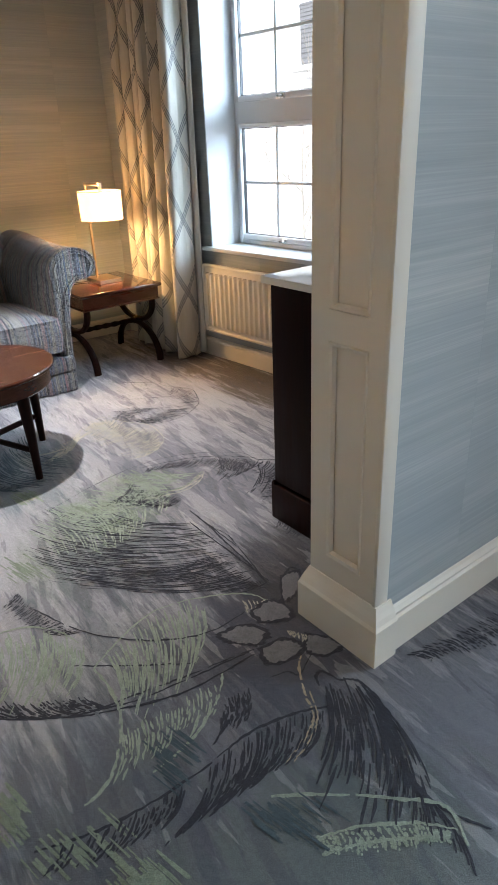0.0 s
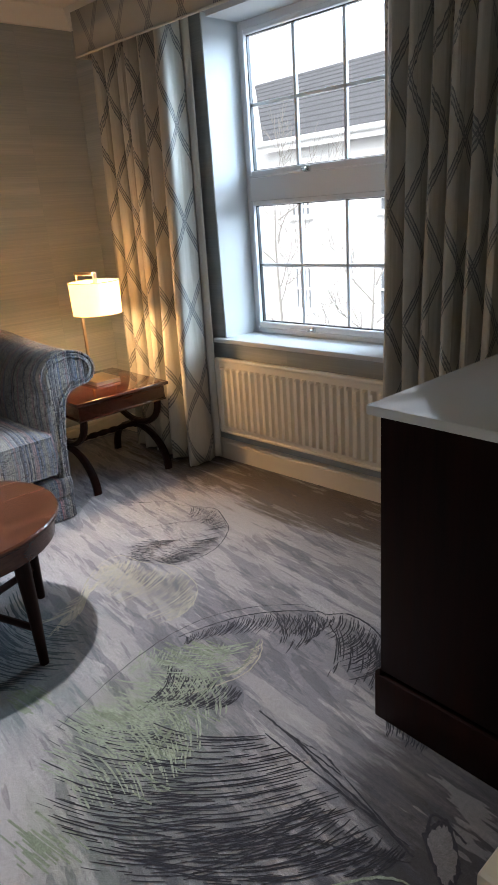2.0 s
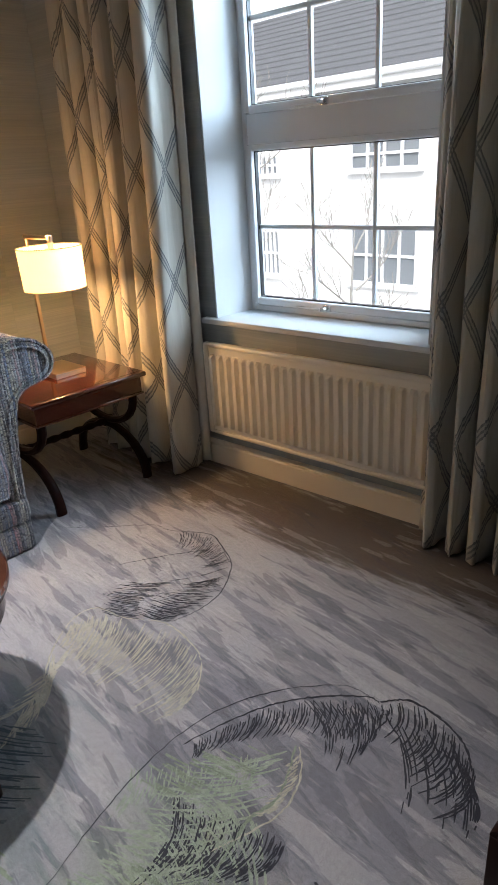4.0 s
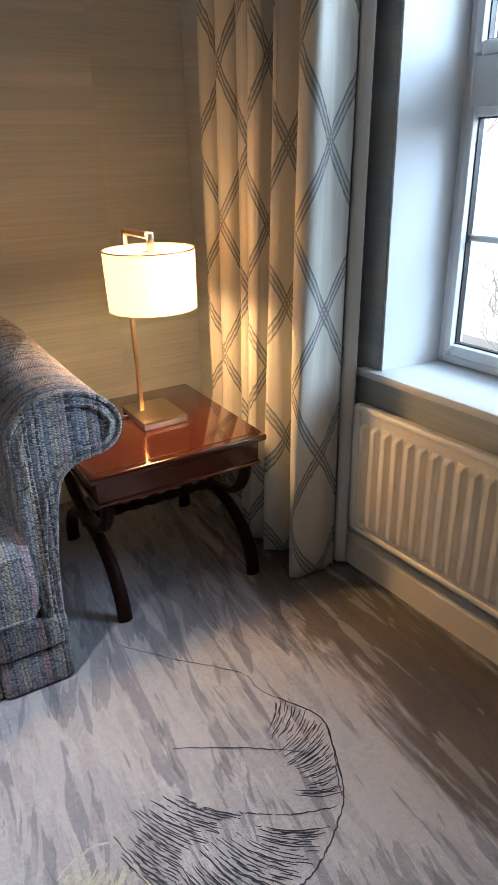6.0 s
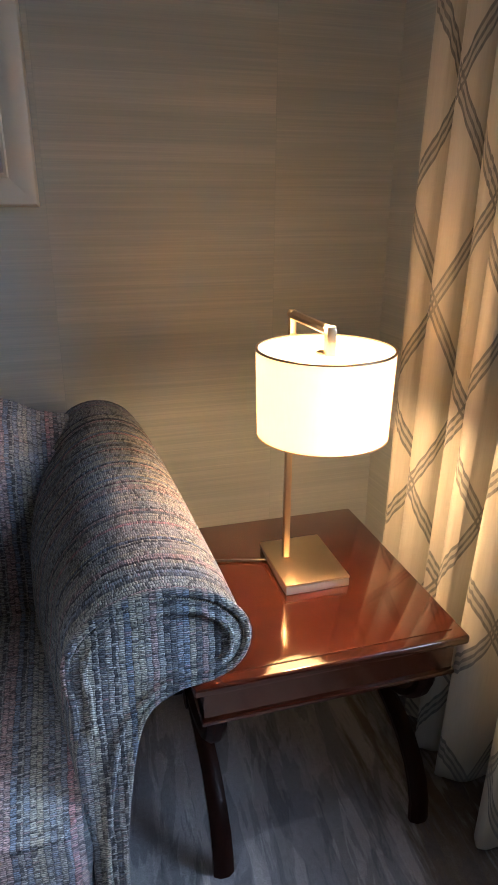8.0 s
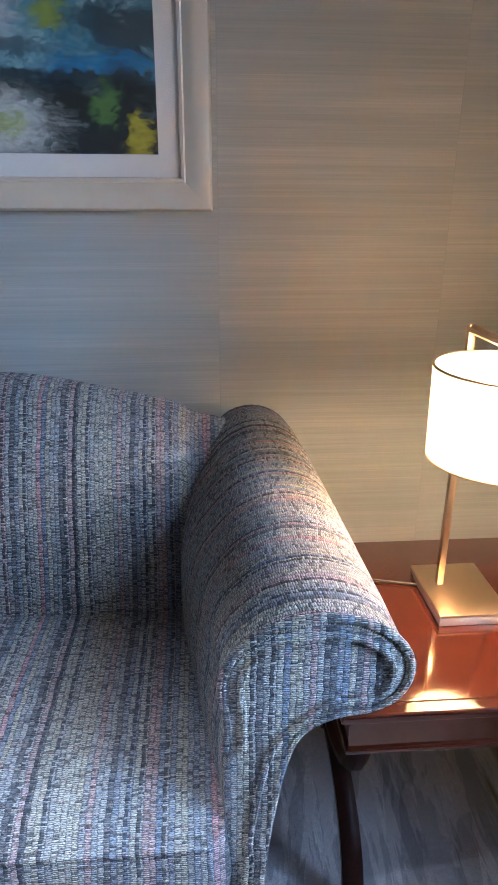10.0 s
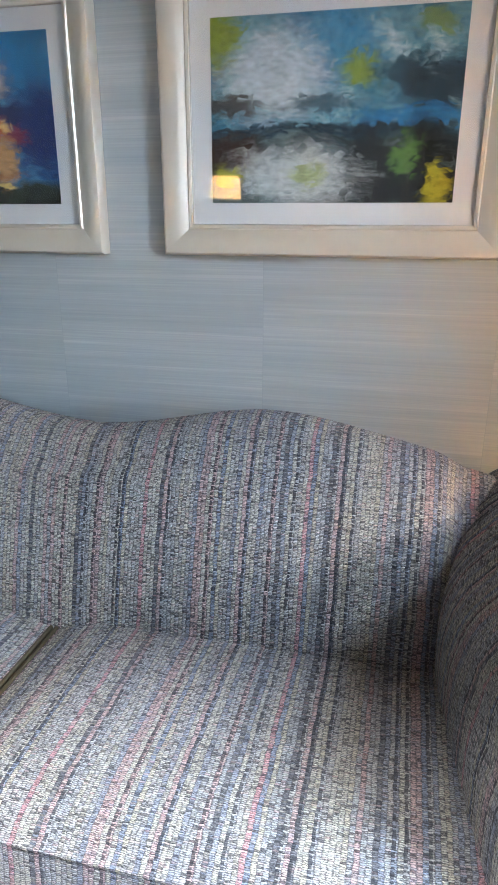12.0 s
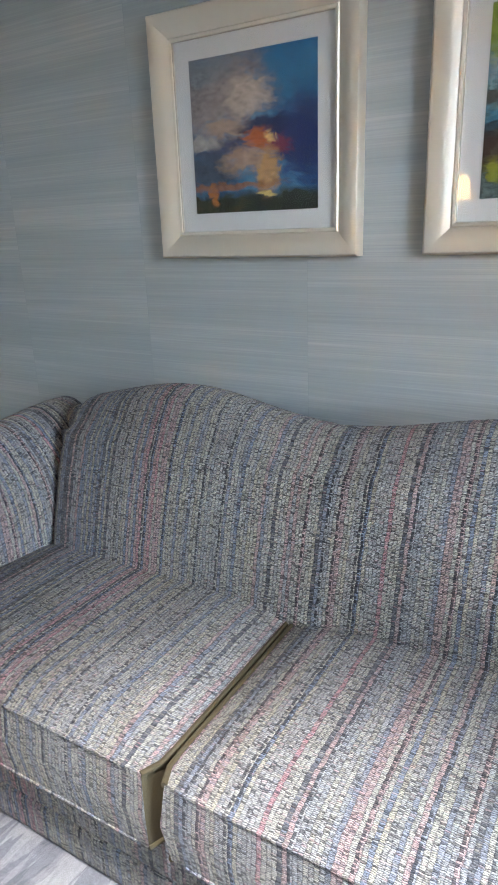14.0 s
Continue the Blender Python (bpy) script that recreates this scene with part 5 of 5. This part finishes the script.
    stroke("dark", 0.008, [(1.643, 1.724), (1.704, 1.97), (1.723, 2.063), (1.714, 2.138), (1.709, 2.199)], 0.1)
    stroke("dark", 0.008, [(1.626, 1.719), (1.552, 1.843), (1.47, 1.979), (1.393, 2.053)], 0.0)
    blob("dark", [(1.362, 1.652), (1.459, 1.635), (1.501, 1.548), (1.436, 1.523), (1.367, 1.6)])
    blob("dark", [(1.422, 1.52), (1.511, 1.506), (1.544, 1.43), (1.474, 1.415), (1.398, 1.451)])
    blob("dark", [(1.579, 1.48), (1.626, 1.406), (1.618, 1.351), (1.543, 1.369), (1.523, 1.432)])
    blob("dark", [(1.506, 1.665), (1.605, 1.67), (1.623, 1.58), (1.581, 1.546), (1.499, 1.6)])
    blob("dark", [(1.706, 1.743), (1.779, 1.722), (1.695, 1.631), (1.614, 1.625)])
    stroke("dark", 0.014, [(1.757, 1.656), (1.775, 1.747), (1.717, 1.733), (1.659, 1.662), (1.601, 1.637)], 0.0)
    stroke("dark", 0.016, [(1.518, 1.277), (1.505, 1.33), (1.478, 1.325), (1.462, 1.298)], 0.0)
    stroke("dark", 0.008, [(1.382, 1.408), (1.432, 1.393), (1.449, 1.364), (1.526, 1.399)], 0.2)
    stroke("tan", 0.012, [(1.546, 1.444), (1.471, 1.388), (1.413, 1.301), (1.384, 1.238), (1.33, 1.203), (1.227, 1.172)], 0.08)
    stroke("tan", 0.008, [(1.429, 1.301), (1.392, 1.232), (1.333, 1.189), (1.248, 1.165)], 0.1)
    plume("cream", 0.006, 10, [(1.526, 1.721), (1.591, 1.683), (1.612, 1.608)], [(1.49, 1.66), (1.553, 1.623), (1.561, 1.563)], 0.1, 0.1, 1)
    plume("cream", 0.006, 8, [(1.542, 1.529), (1.577, 1.465)], [(1.53, 1.49), (1.546, 1.444)], 0.1, 0.1, 1)
    plume("dark", 0.012, 26, [(1.474, 1.288), (1.526, 1.284), (1.554, 1.246), (1.547, 1.199)], [(1.217, 1.092), (1.2, 0.967), (1.303, 0.897), (1.366, 0.811)], 0.1, 0.3, 1)
    plume("dark", 0.01, 24, [(1.42, 1.244), (1.316, 1.284), (1.215, 1.3), (1.09, 1.298)], [(1.279, 1.159), (1.117, 1.177), (1.024, 1.183), (0.894, 1.191)], 0.12, 0.45, 2)
    plume("dark", 0.01, 22, [(1.547, 1.199), (1.5, 1.08), (1.443, 0.979), (1.411, 0.874)], [(1.337, 0.992), (1.303, 0.897), (1.309, 0.812), (1.35, 0.719)], 0.1, 0.35, 1)
    stroke("dark", 0.014, [(1.443, 1.224), (1.345, 1.272), (1.215, 1.3), (1.051, 1.291), (0.834, 1.308), (0.672, 1.361)], 0.05)
    stroke("dark", 0.018, [(1.518, 1.277), (1.558, 1.229), (1.528, 1.103), (1.431, 0.97), (1.421, 0.866), (1.461, 0.764)], 0.0)
    plume("dark", 0.01, 20, [(1.018, 1.289), (0.93, 1.298), (0.834, 1.308), (0.715, 1.341)], [(0.914, 1.223), (0.838, 1.238), (0.741, 1.257), (0.65, 1.304)], 0.1, 0.4, 1)
    plume("dark", 0.009, 14, [(1.308, 1.417), (1.261, 1.432), (1.192, 1.39)], [(1.215, 1.323), (1.171, 1.338), (1.109, 1.325)], 0.1, 0.4, 1)
    stroke("dark", 0.01, [(0.983, 2.141), (1.063, 1.929), (1.204, 1.756), (1.356, 1.673), (1.514, 1.675)], 0.05)
    stroke("dark", 0.014, [(0.74, 1.765), (0.894, 1.645), (1.012, 1.581), (1.172, 1.521), (1.401, 1.507)], 0.15)
    stroke("dark", 0.01, [(0.883, 1.655), (1.033, 1.588), (1.195, 1.556), (1.396, 1.527)], 0.2)
    stroke("dark", 0.01, [(0.936, 1.629), (1.073, 1.598), (1.237, 1.561), (1.416, 1.525)], 0.3)
    stroke("dark", 0.01, [(0.974, 1.817), (1.1, 1.709), (1.243, 1.599)], 0.2)
    plume("dark", 0.007, 30, [(0.973, 2.266), (1.0, 2.089), (1.063, 1.929)], [(0.897, 2.216), (0.923, 2.085), (0.976, 1.987)], 0.1, 0.4, 1)
    plume("dark", 0.008, 26, [(0.74, 1.765), (0.883, 1.655), (1.016, 1.59)], [(0.691, 1.895), (0.831, 1.761), (0.947, 1.688)], 0.1, 0.4, 2)
    stroke("green", 0.009, [(1.013, 1.769), (1.138, 1.83), (1.272, 1.869), (1.422, 1.831), (1.562, 1.736), (1.591, 1.626)], 0.1)
    plume("green", 0.008, 32, [(1.071, 1.793), (1.196, 1.847), (1.333, 1.864), (1.436, 1.819)], [(0.969, 1.533), (1.003, 1.505), (1.1, 1.494), (1.262, 1.598)], 0.08, 0.4, 1)
    plume("green", 0.007, 24, [(0.969, 1.533), (1.044, 1.517), (1.144, 1.506), (1.261, 1.512)], [(0.88, 1.396), (0.947, 1.379), (1.033, 1.389), (1.148, 1.38)], 0.1, 0.55, 1)
    stroke("green", 0.012, [(1.013, 1.769), (1.012, 1.646), (0.975, 1.529), (0.882, 1.414), (0.803, 1.387)], 0.1)
    stroke("green", 0.01, [(1.292, 1.514), (1.22, 1.441), (1.095, 1.38), (0.968, 1.361)], 0.1)
    stroke("green", 0.009, [(0.823, 2.104), (0.921, 2.079), (0.997, 1.993), (1.027, 1.894)], 0.1)
    plume("green", 0.008, 30, [(0.805, 2.103), (0.918, 2.072), (0.997, 1.993), (1.035, 1.871)], [(0.702, 1.834), (0.755, 1.764), (0.82, 1.733), (0.907, 1.709)], 0.1, 0.4, 1)
    plume("green", 0.007, 26, [(1.117, 2.654), (1.327, 2.697), (1.533, 2.636), (1.759, 2.635)], [(1.165, 2.381), (1.325, 2.286), (1.436, 2.314), (1.664, 2.391)], 0.12, 0.5, 2)
    blob("lime", [(1.321, 2.47), (1.559, 2.486), (1.697, 2.487), (1.566, 2.362), (1.341, 2.272), (1.261, 2.296)])
    blob("lime", [(0.985, 2.47), (1.101, 2.438), (1.159, 2.316), (1.041, 2.288), (0.939, 2.336)])
    blob("lime", [(0.677, 1.373), (0.811, 1.345), (0.863, 1.283), (0.817, 1.224), (0.704, 1.259), (0.636, 1.331)])
    blob("lime", [(0.652, 1.514), (0.698, 1.531), (0.687, 1.431), (0.639, 1.405), (0.609, 1.463)])
    blob("lime", [(0.758, 1.213), (0.854, 1.193), (0.912, 1.129), (0.879, 1.101), (0.778, 1.154)])
    stroke("green", 0.012, [(1.148, 1.132), (1.249, 1.051), (1.36, 0.944), (1.43, 0.858), (1.392, 0.774)], 0.05)
    plume("green", 0.009, 26, [(1.163, 0.998), (1.261, 0.941), (1.35, 0.874), (1.396, 0.819)], [(1.147, 0.948), (1.237, 0.888), (1.319, 0.835), (1.366, 0.811)], 0.1, 0.3, 2)
    stroke("green", 0.01, [(1.158, 0.994), (1.251, 0.949), (1.352, 0.875), (1.405, 0.811)], 0.1)
    stroke("green", 0.01, [(1.142, 0.96), (1.245, 0.91), (1.334, 0.846), (1.373, 0.802)], 0.1)
    blob("teal", [(1.091, 1.144), (1.173, 1.102), (1.247, 1.013), (1.163, 0.998), (1.062, 1.05)])
    blob("teal", [(0.971, 1.42), (1.083, 1.413), (1.109, 1.325), (0.975, 1.297)])
    # Teal barbs filling that oval of the coffee table's shadow, drawn as ink.
    plume("teal", 0.008, 40, [(1.567, 3.074), (1.475, 2.945), (1.339, 2.921), (1.237, 2.949)], [(1.484, 3.527), (1.339, 3.452), (1.225, 3.37), (1.121, 3.296)], 0.15, 0.4, 2)
    plume("cream", 0.006, 20, [(1.813, 3.375), (1.642, 3.254), (1.51, 3.229)], [(1.594, 3.302), (1.48, 3.26), (1.403, 3.287)], 0.1, 0.4, 1)
    blob("lime", [(1.187, 2.962), (1.287, 2.935), (1.304, 2.847), (1.208, 2.84)])
    plume("dark", 0.01, 22, [(1.736, 1.217), (1.913, 1.189), (2.105, 1.159)], [(1.767, 1.161), (1.927, 1.083), (2.077, 1.047)], 0.1, 0.35, 2)
    plume("dark", 0.007, 12, [(1.963, 2.039), (1.974, 1.969), (1.968, 1.892)], [(1.874, 1.982), (1.894, 1.923), (1.909, 1.87)], 0.1, 0.2, 1)


draw_carpet()
INKS = {"ash": (0.17, 0.165, 0.175), "dark": (0.040, 0.041, 0.052), "green": (0.27, 0.31, 0.25), "cream": (0.38, 0.36, 0.30), "lime": (0.205, 0.24, 0.185), "teal": (0.07, 0.095, 0.11), "tan": (0.36, 0.29, 0.21)}
for ink, bm in PRINT.items():
    part("carpet_print", bm, make_ink("carpet_ink_" + ink, INKS[ink]), FLOOR, smooth=False)


# ---- outside ----
RENDER_WALL = plain("white_render", (0.80, 0.80, 0.80), 0.9, 0, 0.04, 2, 0.1)
SLATE = plain("grey_slate", (0.125, 0.13, 0.14), 0.7, 0, 0.2, 3)
BARK = plain("bark", (0.30, 0.28, 0.25), 0.9, 0, 0.3, 20)
GREY_GLASS = plain("dark_window_glass", (0.20, 0.22, 0.24), 0.1, 0, 0.1, 4)
GROUND = plain("courtyard_paving", (0.28, 0.28, 0.27), 0.9, 0, 0.15, 1)
tagged(part("ground", boxed(4.2, 420, -420, 420, -3.1, -3.0), GROUND, smooth=False, at=NIL), "grey paved courtyard ground outside", "ground", kind="structure")


def house():
    X = 14.5
    ob = thing("house", NIL, "white rendered house with a grey slate roof", "house")
    y0, y1, eave = 1.0, 15.45, 3.07
    part("wall", boxed(X, X + 7, y0, y1, -3.05, eave), RENDER_WALL, ob, smooth=False)
    for v in ob.children[0].data.vertices:
        if v.co.y > 10:
            v.co.y += 1.1 * (v.co.x - X)   # the far end wall stands askew
    rows = 13
    for i in range(rows):
        f0, f1 = i / rows, (i + 1) / rows
        x0, x1 = X - 0.35 + 3.9 * f0, X - 0.35 + 3.9 * f1 + 0.1
        e0, e1 = y1 + 1.1 * (x0 - X), y1 + 1.1 * (x1 - X)
        z0, z1 = eave - 0.02 + 2.2 * f0, eave - 0.02 + 2.2 * f1 + 0.05
        bm = bmesh.new()
        vs = [bm.verts.new(c) for c in ((x0, y0, z0 + 0.05), (x0, e0, z0 + 0.05), (x1, e1, z1), (x1, y0, z1), (x0, y0, z0 + 0.08), (x0, e0, z0 + 0.08), (x1, e1, z1 + 0.04), (x1, y0, z1 + 0.04))]
        for q in ((0, 1, 2, 3), (4, 5, 6, 7), (0, 1, 5, 4), (1, 2, 6, 5), (2, 3, 7, 6), (3, 0, 4, 7)):
            bm.faces.new([vs[k] for k in q])
        part("slate_course", bm, SLATE, ob, smooth=False)
    # Wing and coping are added to keep the view white past the house.
    part("wing_wall", boxed(X + 0.01, X + 6, y1 + 0.002, y1 + 28, -3.05, 2.1), RENDER_WALL, ob, smooth=False)
    part("coping", boxed(X - 0.06, X + 6, y1 + 0.002, y1 + 28, 2.1, 2.2), PVC, ob, smooth=False)
    part("fascia", boxed(X - 0.32, X - 0.28, y0, y1, eave - 0.26, eave - 0.02), RENDER_WALL, ob, smooth=False)
    bm = bmesh.new()
    tube(bm, [(X - 0.36, y0, eave - 0.06), (X - 0.36, y1, eave - 0.06)], 0.06, 10)
    part("gutter", bm, PVC, ob)
    tube_bm = tube(bmesh.new(), [(X - 0.36, 9.0, eave - 0.1), (X - 0.08, 9.0, eave - 0.4), (X - 0.08, 9.0, -3)], 0.05, 8)
    part("downpipe", tube_bm, PVC, ob)
    part("ridge", tube(bmesh.new(), [(X + 3.6, y0, eave + 2.23), (X + 3.6, y1 + 3.9, eave + 2.23)], 0.09, 8), SLATE, ob)
    for yc, z0, z1, w in ((10.5, 1.15, 1.77, 1.8), (10.5, -1.41, -0.1, 1.8), (14.05, 1.13, 1.58, 0.7), (14.05, -1.4, -0.26, 0.62), (6.0, 1.15, 1.77, 1.8), (6.0, -1.41, -0.1, 1.8)):
        win = part("window", boxed(X - 0.02, X + 0.02, yc - w / 2, yc + w / 2, z0, z1), GREY_GLASS, ob, "dark glass", smooth=False)
        bm = bmesh.new()
        for k in range(5):
            y = yc - w / 2 + w * k / 4
            box(bm, X - 0.06, X - 0.02, y - 0.035, y + 0.035, z0, z1)
        for z in (z0, (z0 + z1) / 2, z1):
            box(bm, X - 0.07, X - 0.02, yc - w / 2, yc + w / 2, z - 0.03, z + 0.03)
        part("frame", bm, PVC, win, smooth=False)
        part("sill", boxed(X - 0.14, X, yc - w / 2 - 0.1, yc + w / 2 + 0.1, z0 - 0.1, z0 - 0.03), PVC, win, smooth=False)
    return ob


house()


def bare_tree(name, x, y, height, seed):
    rnd = random.Random(seed)
    ob = thing(name, pose(x, y, -3.0), "bare winter tree with thin branches", "tree")

    def limb(bm, start, way, length, r, depth):
        pts, rad = [Vector(start)], [r]
        d = Vector(way).normalized()
        n = 6
        for i in range(n):
            d = (d + Vector((rnd.uniform(-1, 1), rnd.uniform(-1, 1), rnd.uniform(-0.3, 0.8))) * 0.17).normalized()
            pts.append(pts[-1] + d * length / n)
            rad.append(max(0.004, r * (1 - 0.75 * (i + 1) / n)))
        tube(bm, pts, rad, 6)
        if depth > 0:
            for i in range(2, n + 1):
                for _ in range(2 if depth > 1 else 1):
                    side = Vector((rnd.uniform(-1, 1), rnd.uniform(-1, 1), rnd.uniform(0.1, 0.9))).normalized()
                    limb(bm, pts[i], (d + side * 1.1), length * rnd.uniform(0.35, 0.55), rad[i] * 0.65, depth - 1)

    bm = bmesh.new()
    tube(bm, [(0, 0, 0), (0.03, 0.02, height * 0.4), (-0.02, 0.05, height * 0.7), (0.02, 0.02, height)], [0.045, 0.032, 0.02, 0.006], 8)
    part("trunk", bm, BARK, ob)
    bm = bmesh.new()
    for k in range(7):
        z = height * (0.4 + 0.08 * k)
        a = rnd.uniform(0, 6.28)
        limb(bm, (0.02 * math.cos(a), 0.02 * math.sin(a), z), (math.cos(a), math.sin(a), 0.7), height * 0.27, 0.016, 2)
    part("branches", bm, BARK, ob)
    return ob


bare_tree("tree", 10.0, 10.5, 5.2, 4)
bare_tree("tree", 9.0, 7.4, 3.6, 9)

# ---- lamps ----
# Unseen area lamps added outside, standing in for sky light through the window.
lamp("sky_daylight", "AREA", look((9.0, 0.9, 4.3), (3.0, 3.5, 1.3)), 950, (0.62, 0.81, 1.0), size=(7.0, 5.5))
lamp("window_daylight", "AREA", WIN @ look((0.46, -0.5, 2.46), (-1.0, -0.5, 0.9)), 4, (0.64, 0.82, 1.0), size=(0.95, 0.45))
lamp("table_lamp_bulb", "POINT", pose(LAMP_AT[0], LAMP_AT[1], 0.5306 + 0.452), 15.5, (1.0, 0.58, 0.245), soft=0.05)
# Extra point lamp added over the shade, standing in for its upward light.
lamp("table_lamp_up", "POINT", pose(LAMP_AT[0], LAMP_AT[1], 0.5306 + 0.63), 2.6, (1.0, 0.50, 0.17), soft=0.05)
lamp("downlight_beam", "SPOT", look((1.35, 3.36, CEIL - 0.012), (1.33, 3.08, 0)), 142, (0.98, 0.965, 0.97), soft=0.03, cone=74, blend=0.9)
